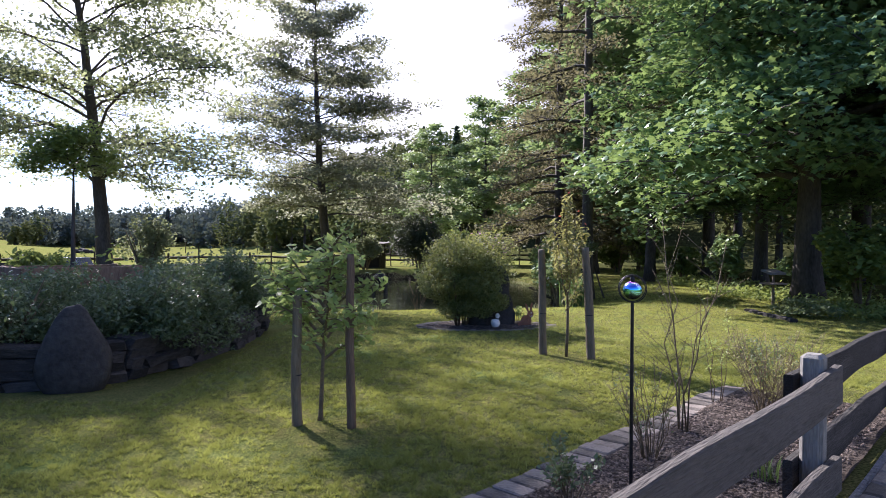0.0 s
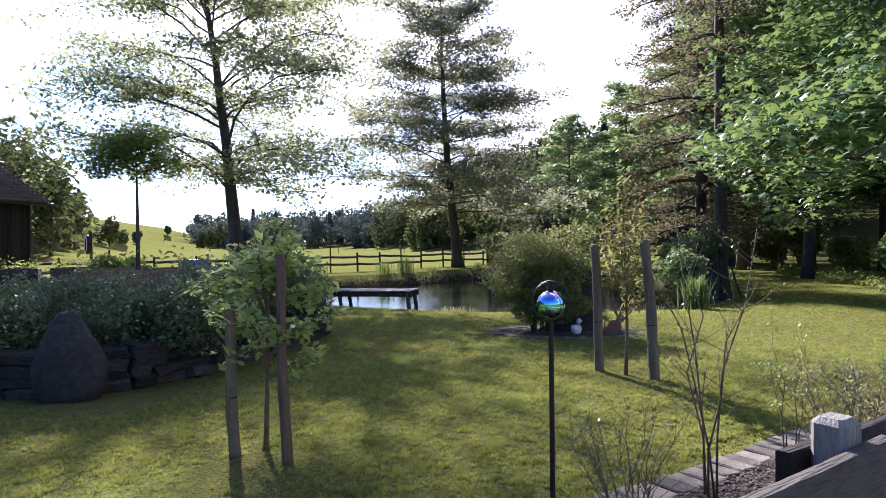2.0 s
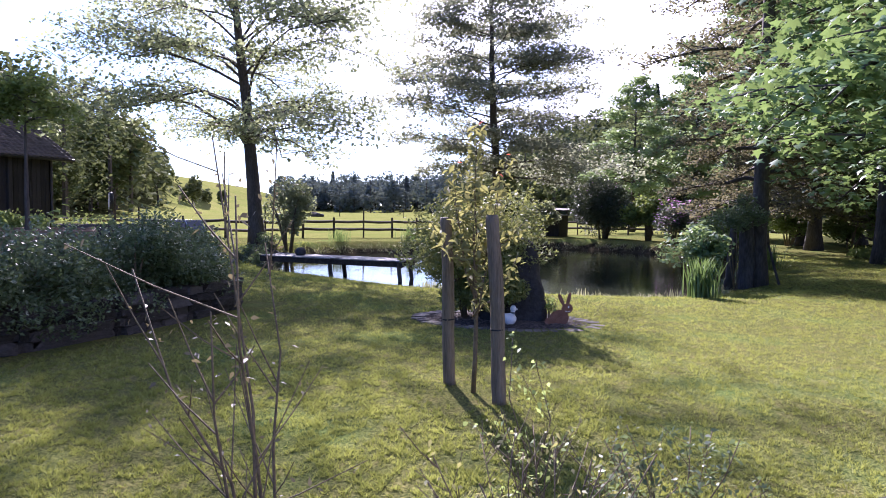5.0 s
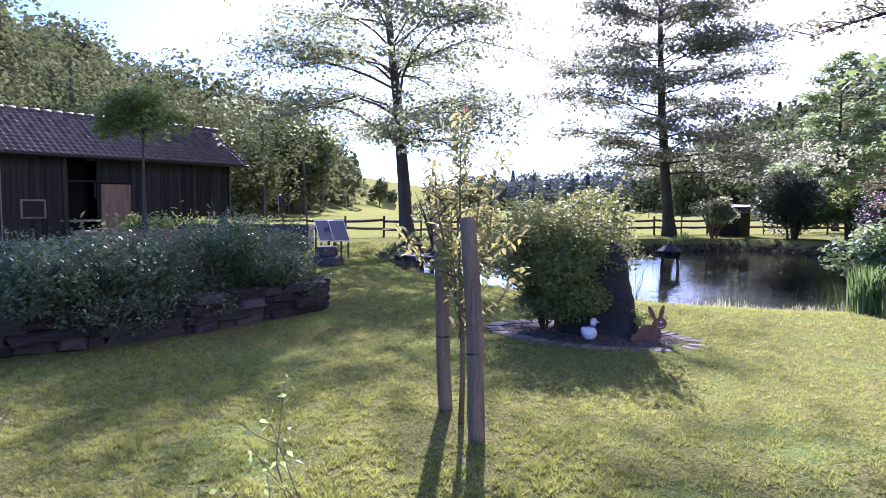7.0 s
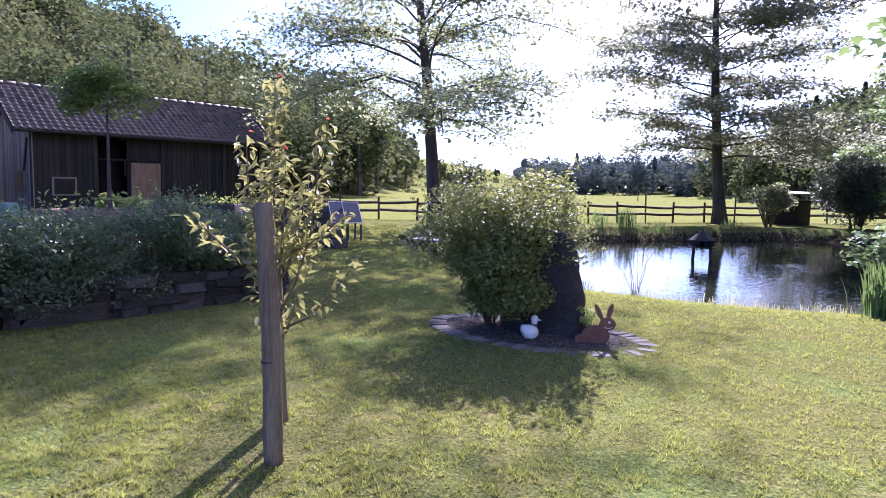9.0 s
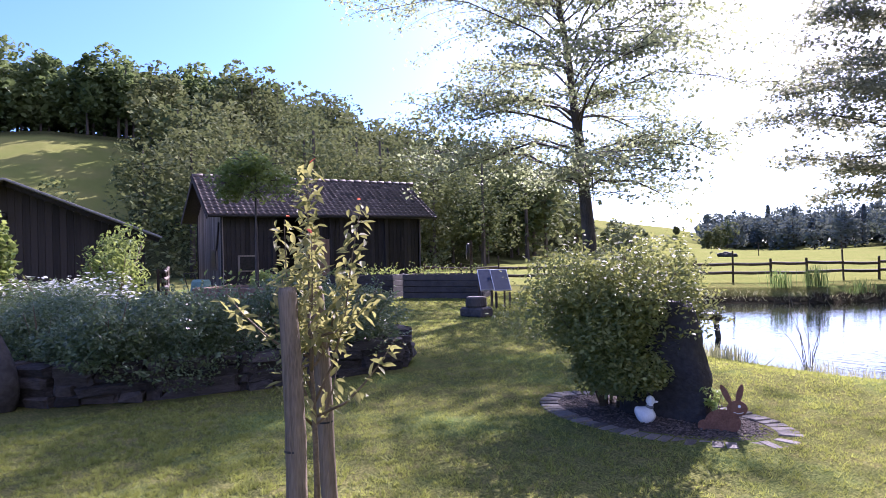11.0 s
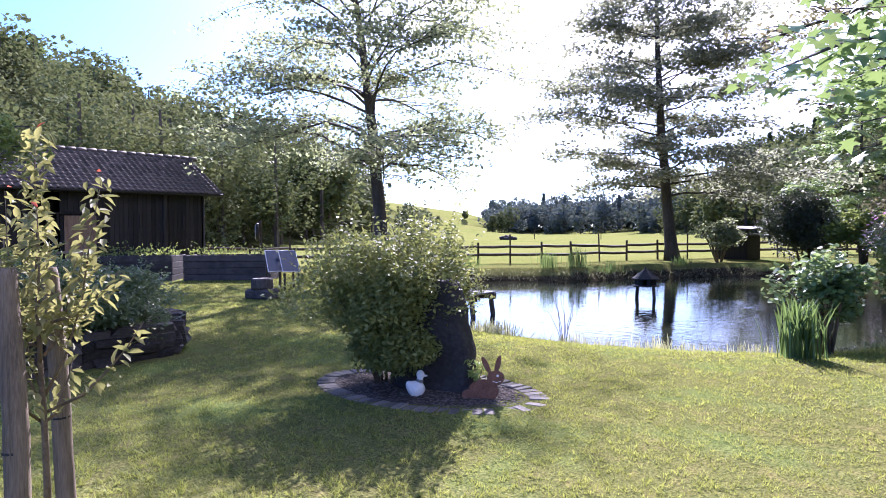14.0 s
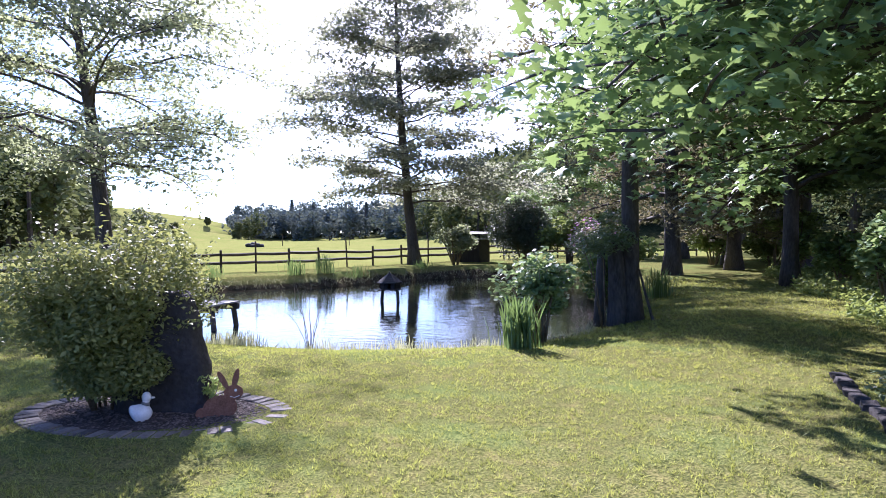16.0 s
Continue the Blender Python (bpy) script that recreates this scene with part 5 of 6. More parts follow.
    for side in (1, -1):
        m = Matrix.Translation((-W / 2, L / 2, RIDGE + 0.05)) @ (Matrix.Rotation(math.pi, 4, "Z") if side < 0 else Matrix.Identity(4)) @ Matrix.Rotation(slope, 4, "Y")
        roof = part("roof", Geo().box((length, L + 2 * over, 0.06), Matrix.Translation((length / 2, 0, 0)), bevel=0.01), M_DARKWOOD, t)
        roof.matrix_basis = m
        if side > 0:
            g, cols = Geo(), 7
            for i in (0, 1):
                for j in range(cols):
                    yy = 0.235 * (j / (cols - 1) - 0.5)
                    zz = 0.022 * math.cos((j / (cols - 1)) * 2 * math.pi + 0.6)
                    g.v.append(Vector((0.33 * i, yy, zz + 0.02 - 0.018 * (1 - i) + 0.02 * i)))
            nn = len(g.v)
            g.v += [v - Vector((0, 0, 0.016)) for v in g.v]
            for j in range(cols - 1):
                g.f.append((j, cols + j, cols + j + 1, j + 1))
                g.f.append((cols + j, nn + cols + j, nn + cols + j + 1, cols + j + 1))
            tile = g.mesh("tile", M_TILE, True)
            rows, number, rest = 12, 42, []
            for i in range(rows):
                for j in range(number):
                    if i * number + j >= 294:
                        rest.append((i, j))
                        continue
                    piece("tile", tile, roof, pose(0.02 + i * (length - 0.30) / (rows - 1), -(L + 2 * over) / 2 + 0.12 + j * (L + 2 * over - 0.24) / (number - 1), 0.05, 0, random.uniform(-0.6, 0.6), random.uniform(-0.8, 0.8)))
            low = Geo()
            for i, j in rest:
                b = len(low.v)
                o = Vector((0.02 + i * (length - 0.30) / (rows - 1), -(L + 2 * over) / 2 + 0.12 + j * (L + 2 * over - 0.24) / (number - 1), 0.05))
                low.v += [v + o for v in g.v]
                low.f += [tuple(k + b for k in f) for f in g.f]
            tagged(part("roof_cover", low, M_TILE, roof, smooth=True), kind="stuff")
        part("gutter", Geo().tube([(length * math.cos(slope) * side - W / 2 + 0.03 * side, -over, RIDGE + 0.03 - length * math.sin(slope)), (length * math.cos(slope) * side - W / 2 + 0.03 * side, L + over, RIDGE + 0.03 - length * math.sin(slope))], [0.055, 0.055], 8), M_STEEL, t)
        for yy in (-over, L + over):
            bb = part("barge_board", Geo().box((length, 0.035, 0.2), Matrix.Translation((length / 2, 0, -0.06)), bevel=0.008), M_DARKWOOD, t)
            bb.matrix_basis = Matrix.Translation((-W / 2, yy, RIDGE + 0.05)) @ (Matrix.Rotation(math.pi, 4, "Z") if side < 0 else Matrix.Identity(4)) @ Matrix.Rotation(slope, 4, "Y")
    ridge_me = Geo().tube([(0, 0, 0), (0, 0.19, 0.006), (0, 0.38, 0.012)], [0.10, 0.105, 0.115], 10).mesh("ridge_tile", M_TILE, True)
    for k in range(26):
        piece("ridge_tile", ridge_me, t, pose(-W / 2, -over + k * 0.373, RIDGE + 0.08))


barn()


def shed():
    t = thing("shed", -20.0, 2.6, 0.0, 0, "dark boarded shed with a low gable roof", "shed")
    Wd, EV, RG, DP = 8.3, 2.5, 4.2, 5.0
    bd = Geo().box((0.04, 0.2, 1.0), Matrix.Translation((0, 0, 0.5)), bevel=0.006).mesh("board", M_DARKWOOD)
    for k in range(int(Wd / 0.21)):
        y = 0.1 + k * 0.21
        piece("board", bd, t, pose(0, y, 0) @ Matrix.Diagonal((1, 1, EV + (RG - EV) * (1 - abs(y - Wd / 2) / (Wd / 2)) - 0.05, 1)))
    g = Geo()
    g.box((DP, 0.08, EV), Matrix.Translation((-DP / 2, 0.05, EV / 2)))
    g.box((DP, 0.08, EV), Matrix.Translation((-DP / 2, Wd - 0.05, EV / 2)))
    g.box((0.08, Wd, EV), Matrix.Translation((-DP + 0.04, Wd / 2, EV / 2)))
    part("wall", g, M_DARKWOOD, t)
    back = Geo()                                     # boarding behind the gaps of the gable
    gable = [(0.1, 0.0), (Wd - 0.1, 0.0), (Wd - 0.1, EV - 0.1), (Wd / 2, RG - 0.15), (0.1, EV - 0.1)]
    back.v = [Vector((x, y, z)) for x in (-0.03, -0.07) for y, z in gable]
    back.f = [(0, 1, 2, 3, 4), (9, 8, 7, 6, 5)] + [(k, 5 + k, 5 + (k + 1) % 5, (k + 1) % 5) for k in range(5)]
    part("gable_wall", back, M_DARKWOOD, t)
    ang = math.atan2(RG - EV, Wd / 2)
    ln = (Wd / 2 + 0.45) / math.cos(ang)
    for s in (1, -1):
        m = Matrix.Translation((0.5, Wd / 2, RG + 0.03)) @ Matrix.Rotation(-s * ang, 4, "X")
        r = part("roof", Geo().box((DP + 0.9, ln, 0.07), Matrix.Translation((-DP / 2, s * ln / 2, 0)), bevel=0.01), M_ROOFING, t)
        r.matrix_basis = m
        b = part("barge_board", Geo().box((0.05, ln, 0.24), Matrix.Translation((0, s * ln / 2, -0.06)), bevel=0.008), M_DARKWOOD, t)
        b.matrix_basis = m
    part("lamp", Geo().lump((0.12, 4.1, 3.1), (0.1, 0.1, 0.14), 2, 0.05, 10, 7), M_STEEL, t)
    part("trough", Geo().box((1.0, 2.2, 0.5), Matrix.Translation((0.9, 7.3, 0.25)), bevel=0.03), M_PLANTER, t)


shed()


def garden_cart():
    t = thing("garden_cart", -18.15, 12.45, 0, 30, "small cart under a faded green cover before the barn's gable", "cart")
    g = Geo().box((0.75, 0.5, 0.62), Matrix.Translation((0, 0, 0.55)), bevel=0.07, taper=0.82)
    for p in g.v:      # sagging cloth
        p.z -= 0.05 * math.cos(p.x * 5) * (p.z > 0.6)
    part("cover", g, M_GREENCLOTH, t)
    for sy in (-0.27, 0.27):
        ring = [(0.1 + 0.15 * math.cos(a), sy, 0.17 + 0.15 * math.sin(a)) for a in [2 * math.pi * k / 16 for k in range(17)]]
        part("wheel", Geo().tube(ring, [0.03] * 17, 7, cap=False), M_RUBBER, t, smooth=True)
        part("handle", Geo().tube([(-0.3, sy * 0.8, 0.3), (-0.5, sy * 0.8, 0.75), (-0.62, sy * 0.8, 1.05)], [0.016] * 3, 6), M_STEEL, t)
    part("grip", Geo().tube([(-0.62, -0.22, 1.05), (-0.62, 0.22, 1.05)], [0.018, 0.018], 7), M_STEEL, t)
    part("axle", Geo().tube([(0.1, -0.27, 0.17), (0.1, 0.27, 0.17)], [0.02, 0.02], 7), M_STEEL, t)
    part("bed_board", Geo().box((0.8, 0.48, 0.05), Matrix.Translation((-0.02, 0, 0.25)), bevel=0.01), M_FENCEWOOD, t)


garden_cart()


# ---- fences and paddock ----
def rail_fence(name, line, label, spacing=1.8, h=1.05, r=0.055, heights=(0.42, 0.80), seed=4, tall_every=0):
    t = thing(name, 0, 0, 0, 0, label, "fence")
    g = np.random.default_rng(seed)
    post = Geo().tube([(0, 0, -0.3), (0, 0, h * 0.97), (0, 0, h)], [r, r * 0.94, r * 0.7], 8).mesh("post", M_FENCEWOOD)
    high = Geo().tube([(0, 0, -0.3), (0, 0, h * 1.3), (0, 0, h * 1.33)], [r * 0.8, r * 0.7, r * 0.5], 8).mesh("post", M_FENCEWOOD)
    pts = []
    for (ax, ay), (bx, by) in zip(line, line[1:]):
        n = max(1, round(math.hypot(bx - ax, by - ay) / spacing))
        pts += [(ax + (bx - ax) * k / n, ay + (by - ay) * k / n) for k in range(n)]
    pts.append(line[-1])
    for k, (x, y) in enumerate(pts):
        z = land_at(x, y)
        piece("post", high if tall_every and k % tall_every == 1 else post, t, pose(x, y, z + g.normal() * 0.02, g.normal() * 1.5, g.normal() * 1.5, g.uniform(0, 360)))
        if k:
            px, py = pts[k - 1]
            pz = land_at(px, py)
            for hh in heights:
                a, b = Vector((px, py, pz + hh + g.normal() * 0.025)), Vector((x, y, z + hh + g.normal() * 0.025))
                part("rail", Geo().tube([a, a.lerp(b, 0.5) + Vector((0, 0, -0.02)), b], [0.068, 0.072, 0.066], 7), M_FENCEWOOD, t)


rail_fence("paddock_fence", FENCE, "dark timber post-and-rail fence between pond and meadow", tall_every=3)
rail_fence("yard_fence", [(-20.6, 11.4), (-23.0, 12.0), (-26.5, 12.6)], "grey rail fence between shed and barn", 1.6, 1.2, 0.05, (0.4, 0.75, 1.1), 6)
for k, (x, y) in enumerate([(-45 + 9 * i, 86 + 2.5 * i) for i in range(7)]):
    p = thing("meadow_post", x, y, land_at(x, y), 0, "thin wooden post standing in the meadow", "post", "meadow posts")
    part("post", Geo().tube([(0, 0, -0.3), (0, 0, 1.6)], [0.06, 0.05], 6), M_FENCEWOOD, p)
heap = thing("stone_heap", -45.0, 79.5, land_at(-45, 79.5), 0, "low grey heap of stones in the meadow", "stone heap")
for k, (x, y, s) in enumerate([(-0.8, 0, 0.5), (-0.2, 0.2, 0.62), (0.5, -0.1, 0.5), (1.0, 0.1, 0.38), (0.1, -0.4, 0.4)]):
    part("rock", Geo().lump((x, y, s * 0.4), (s, s * 0.8, s * 0.62), k, 0.3, 12, 8), M_BOULDER, heap, smooth=True)


# ---- planters, solar panels, stump, tyre ----
def planter(x, y, z, rz, lx, ly, h, label, rows, plants=0, mat=M_PLANTER):
    t = thing("planter_box", x, y, z, rz, label, "planter", "planter boxes")
    hh = h / rows
    for r in range(rows):
        for sx, sy, px, py in ((lx, 0.045, 0, -ly / 2), (lx, 0.045, 0, ly / 2), (0.045, ly - 0.05, -lx / 2 + 0.02, 0), (0.045, ly - 0.05, lx / 2 - 0.02, 0)):
            part("board", Geo().box((sx, sy, hh - 0.012), Matrix.Translation((px, py, hh * (r + 0.5))), bevel=0.008), mat, t)
    for sx in (-1, 1):
        for sy in (-1, 1):
            part("corner_post", Geo().box((0.08, 0.08, h + 0.02), Matrix.Translation((sx * (lx / 2 - 0.06), sy * (ly / 2 - 0.06), h / 2)), bevel=0.008), mat, t)
    part("soil", Geo().box((lx - 0.08, ly - 0.08, 0.1), Matrix.Translation((0, 0, h - 0.10)), bevel=0.02), M_SOIL, t)
    if plants:
        g = np.random.default_rng(int(abs(x) * 10))
        c = np.stack([g.uniform(-lx / 2, lx / 2, plants), g.uniform(-ly / 2, ly / 2, plants), h + np.abs(g.normal(size=plants)) * 0.16], -1)
        tagged(part("seedling_growth", leaf_mesh("seedlings", c, 0.10, L_LIGHT, "long", 0.1, 5, hang=-0.2), L_LIGHT, t), kind="stuff")
    return t


planter(-14.3, 20.1, 0, 40, 2.9, 1.2, 0.85, "dark timber planter box with green seedlings", 4, 260)
planter(-16.6, 17.9, 0, 42, 2.8, 1.2, 0.85, "dark timber planter box full of low herbs", 4, 380)
planter(-5.3, 10.9, BED_Z - 0.02, 48, 1.7, 1.1, 0.74, "brown timber planter box holding a standard tree", 3, 70, M_DOORWOOD)
planter(-20.5, 14.6, 0, 60, 2.6, 1.2, 0.7, "dark timber planter box before the barn", 3, 300)


def solar(x, y, rz):
    t = thing("solar_panel", x, y, 0, rz, "blue solar panel in a bright frame on a tilted stand", "solar panel", "solar panels")
    m = pose(0, 0, 0.78, 52, 0, 0)
    body = part("panel", Geo().box((0.52, 0.76, 0.03), m, bevel=0.006), M_ALU, t, "aluminium frame")
    part("glass", Geo().box((0.475, 0.715, 0.012), m @ Matrix.Translation((0, 0, 0.016))), M_PANELGLASS, body, "dark blue cells")
    for sx in (-0.2, 0.2):
        part("leg", Geo().box((0.05, 0.05, 1.12), Matrix.Translation((sx, 0.26, 0.52)), bevel=0.006), M_FENCEWOOD, t)
        part("leg", Geo().box((0.05, 0.05, 0.46), Matrix.Translation((sx, -0.24, 0.21)), bevel=0.006), M_FENCEWOOD, t)


solar(-10.18, 18.98, 68)
solar(-9.80, 19.18, 71)
stump = thing("stump_seat", -8.0, 17.1, 0, 20, "sawn log round lying on a flat stone block", "stump")
part("block", Geo().box((0.72, 0.5, 0.26), Matrix.Translation((0, 0, 0.11)), bevel=0.05), M_STONEWALL, stump)
part("log", Geo().tube([(0, 0, 0.235), (0, 0, 0.27), (0, 0, 0.46), (0, 0, 0.49)], [0.24, 0.27, 0.26, 0.235], 14), M_BARK, stump)
part("cut", Geo().tube([(0, 0, 0.488), (0, 0, 0.495)], [0.22, 0.21], 14), M_GABLEWOOD, stump, "pale sawn top")


def tyre():
    t = thing("tyre_swing", -18.3, 23.7, 0, -38, "black tyre with a pale rim hung on a post", "tyre")
    part("post", Geo().tube([(0.0, 0.12, -0.2), (0.0, 0.12, 2.1)], [0.06, 0.055], 8), M_FENCEWOOD, t)
    ring = [(0.31 * math.cos(a), 0.0, 1.6 + 0.31 * math.sin(a)) for a in [2 * math.pi * k / 24 for k in range(25)]]
    part("tread", Geo().tube(ring, [0.075] * 25, 10, cap=False), M_RUBBER, t, smooth=True)
    edge = [(0.30 * math.cos(a), -0.06, 1.6 + 0.30 * math.sin(a)) for a in [2 * math.pi * k / 24 for k in range(25)]]
    part("rim", Geo().tube(edge, [0.03] * 25, 8, cap=False), M_RIM, t, "pale painted ring", smooth=True)


tyre()

# ---- pond: jetty, duck house, hut, reeds ----
jetty = thing("jetty", -5.85, 20.25, 0.06, 3, "small jetty of grey boards on slanted legs over the pond", "jetty")
jb = Geo().box((0.14, 1.0, 0.035), bevel=0.006).mesh("board", M_DECK)
for k in range(29):
    piece("board", jb, jetty, pose(-2.1 + k * 0.149, random.uniform(-0.02, 0.02), 0.06, 0, random.uniform(-0.6, 0.6), random.uniform(-0.6, 0.6)))
for yy in (-0.4, 0.4):
    part("beam", Geo().box((4.4, 0.1, 0.14), Matrix.Translation((0, yy, -0.03)), bevel=0.01), M_FENCEWOOD, jetty)
for xx in (-1.9, 0.0, 2.05):
    for yy in (-0.4, 0.4):
        part("leg", Geo().tube([(xx + 0.16, yy * 1.1, -1.2), (xx, yy, 0.02)], [0.06, 0.06], 8), M_FENCEWOOD, jetty)
for k, (x, y, s) in enumerate([(-10.9, 23.4, 0.34), (-11.2, 24.2, 0.45), (-11.0, 25.0, 0.30), (-10.5, 22.6, 0.26)]):
    bank_rock = thing("rock", x, y, land_at(x, y) - 0.06, 40 * k, "dark weathered rock on the pond's grassy bank", "rock", "rocks on the bank")
    part("stone", Geo().lump((0, 0, s * 0.35), (s, s * 0.75, s * 0.55), k + 20, 0.28, 14, 9), M_BOULDER, bank_rock, smooth=True)
for k, (x, y, r, h) in enumerate([(-9.5, 21.6, 0.55, 0.5), (-10.3, 22.2, 0.6, 0.55), (-10.9, 23.1, 0.65, 0.6), (-11.4, 24.1, 0.7, 0.65), (-11.9, 25.2, 0.7, 0.6), (-8.6, 21.0, 0.45, 0.35)]):
    shrub("bank_plant", x, y, land_at(x, y) - 0.03, 140 + k, "low dark green plants on the pond's bank", r, h, 900, 0.075, L_RHODO if k % 2 else L_HEDGE, "long", 6, 10, 0.2, base=0.0, group="plants on the bank", category="plant", sprigs=20)
rock = thing("rock", -7.0, 20.2, 0.135, 0, "round pale stone lying on the jetty", "rock")
part("stone", Geo().lump((0, 0, 0.10), (0.17, 0.14, 0.12), 3, 0.2, 12, 8), M_BOULDER, rock, smooth=True)


def duck_house(x, y):
    t = thing("duck_house", x, y, WATER_Z, 20, "wooden duck house with a pointed roof on stilts in the pond", "duck house")
    for sx in (-0.24, 0.24):
        for sy in (-0.12, 0.12):
            part("stilt", Geo().tube([(sx * 1.25, sy * 1.2, -0.9), (sx * 0.92, sy, 0.40)], [0.045, 0.04], 7), M_FENCEWOOD, t)
    part("floor_board", Geo().box((0.66, 0.56, 0.035), Matrix.Translation((0, 0, 0.385)), bevel=0.008), M_FENCEWOOD, t)
    n = 6
    ring = lambda r, z: [Vector((r * math.cos(2 * math.pi * k / n), r * math.sin(2 * math.pi * k / n), z)) for k in range(n)]
    slat = Geo().box((0.018, 0.098, 0.20), Matrix.Translation((0, 0, 0.1)), bevel=0.004).mesh("slat", M_DARKWOOD)
    for k in range(n):
        a0, b0 = ring(0.30, 0)[k], ring(0.30, 0)[(k + 1) % n]
        for j in range(3):
            if k == 4 and j == 1:      # the way in
                continue
            p = a0.lerp(b0, (j + 0.5) / 3)
            piece("slat", slat, t, pose(p.x, p.y, 0.40, 0, 0, 60 * k + 30))
    for k in range(n):
        g = Geo()
        lo, hi = ring(0.40, 0.575), ring(0.40, 0.60)
        g.v = [lo[k], lo[(k + 1) % n], hi[k], hi[(k + 1) % n], Vector((0, 0, 0.90)), Vector((0, 0, 0.87))]
        g.f = [(0, 1, 3, 2), (2, 3, 4), (1, 0, 5)]
        part("roof_panel", g, M_GREYWOOD, t)
    part("finial", Geo().lump((0, 0, 0.905), (0.025, 0.025, 0.03), 2, 0.02, 8, 6), M_STEEL, t, smooth=True)


duck_house(-2.32, 26.3)
hut = thing("feed_hut", -5.0, 43.9, land_at(-5.0, 43.9), -15, "dark low hut with a flat plank roof behind the pond", "hut")
part("wall", Geo().box((1.7, 1.2, 1.25), Matrix.Translation((0, 0, 0.62)), bevel=0.02), M_DARKWOOD, hut)
part("roof", Geo().box((2.5, 1.8, 0.05), pose(0, 0, 1.66, 3, 2, 0), bevel=0.015), M_PLANTER, hut)
for sx in (-0.8, 0.8):
    for sy in (-0.5, 0.5):
        part("post", Geo().box((0.09, 0.09, 1.64), Matrix.Translation((sx, sy, 0.82)), bevel=0.01), M_FENCEWOOD, hut)
part("shelf", Geo().box((2.1, 1.4, 0.07), Matrix.Translation((0, 0, 1.3)), bevel=0.02), M_DECK, hut)


def blade_clump(name, x, y, z, n, h, spread, width, mat, label, seed, category="plant", kind="", group="", lean=0.35):
    """Upright sword-shaped leaves from one foot."""
    g = np.random.default_rng(seed)
    foot = g.normal(size=(n, 2)) * spread * 0.5
    a, ln, ht = g.uniform(0, 6.28, n), g.uniform(0.1, lean, n), h * g.uniform(0.55, 1.1, n)
    d = np.stack([np.cos(a), np.sin(a)], -1)
    sd = np.stack([-np.sin(a), np.cos(a)], -1) * (width * g.uniform(0.7, 1.2, n))[:, None]
    levels = []
    for u, w in ((0, 0.8), (0.5, 1.0), (0.85, 0.6), (1.0, 0.05)):
        c = foot + d * (ln * ht * u ** 2)[:, None]
        zz = ht * (u - 0.12 * u ** 3)
        levels += [np.column_stack([c + sd * w * 0.5, zz]), np.column_stack([c - sd * w * 0.5, zz])]
    v = np.stack(levels, 1).reshape(-1, 3)
    f = (np.arange(n)[:, None, None] * 8 + np.array([(0, 1, 3, 2), (2, 3, 5, 4), (4, 5, 7, 6)])[None]).reshape(-1, 4)
    t = thing(name, x, y, z - 0.02, 0, label, category, group, kind)
    part("leaves" if kind else "foliage", fast_mesh("leaves", v, f, mat), mat, t)
    return t


def bare_shrub(name, x, y, z, seed, label, h, stems, spread, leaves, size, mat, twigs=5, r=0.011, shape="oval", group="shrubs in the border"):
    """A thin-stemmed shrub, with forked twigs and few leaves."""
    t = thing(name, x, y, z - 0.02, 0, label, "shrub", group)
    g = np.random.default_rng(seed)
    tips = []
    for k in range(stems):
        a, tall = g.uniform(0, 6.28), h * g.uniform(0.6, 1.0)
        o = Vector((math.cos(a), math.sin(a), 0)) * spread * g.uniform(0.3, 1.0)
        foot = Vector((math.cos(a), math.sin(a), 0)) * 0.04
        pts = [foot + o * u ** 1.4 + Vector((g.normal() * 0.022 * h * (u > 0), g.normal() * 0.022 * h * (u > 0), tall * u)) for u in (0, 0.25, 0.5, 0.75, 1.0)]
        stem = Geo().tube(pts, [r, r * 0.85, r * 0.65, r * 0.45, 0.002], 6)
        tips.append((pts[3], pts[4]))
        for j in range(twigs):
            q = g.uniform(0.3, 0.95)
            i = min(3, int(q * 4))
            b0 = pts[i].lerp(pts[i + 1], q * 4 - i)
            dv = Vector((g.normal(), g.normal(), 0.9 + g.random())).normalized() * h * g.uniform(0.10, 0.28)
            stem.tube([b0, b0 + dv * 0.5 + Vector((0, 0, -0.01)), b0 + dv], [r * 0.4, r * 0.3, 0.0015], 4, cap=False)
            tips.append((b0 + dv * 0.4, b0 + dv))
        part("stem", stem, M_TWIG, t, smooth=True)
    if leaves:
        part("foliage", leaf_mesh("foliage", on_branches(tips, leaves, 0.022, seed), size, mat, shape, 0.2, seed), mat, t)


blade_clump("iris_clump", 3.68, 17.4, land_at(3.68, 17.4), 170, 0.85, 0.27, 0.028, L_IRIS, "upright clump of yellow flag iris leaves by the pond", 1)
blade_clump("iris_clump", 5.5, 26.0, land_at(5.5, 26), 110, 0.9, 0.35, 0.03, L_IRIS, "clump of iris leaves behind the maple", 9)
for k, (x, y, n, h) in enumerate([(-2.0, 18.25, 170, 0.34), (-1.55, 18.1, 90, 0.30), (0.4, 18.35, 60, 0.22), (1.3, 18.5, 70, 0.30), (1.9, 18.75, 50, 0.22), (-0.2, 18.25, 50, 0.22), (2.6, 19.2, 60, 0.24), (-7.6, 31.6, 150, 0.9), (-8.3, 30.6, 120, 0.8), (-6.6, 32.6, 90, 0.6), (-10.6, 28.4, 120, 0.6), (-5.0, 36.0, 90, 0.5), (3.2, 20.1, 60, 0.3)]):
    blade_clump("reed_tuft", x, y, land_at(x, y), n, h, 0.38, 0.012 + 0.006 * h, L_REED if h < 0.5 else L_IRIS, "tuft of reeds and grass on the pond's edge", 20 + k, group="reeds at the pond")
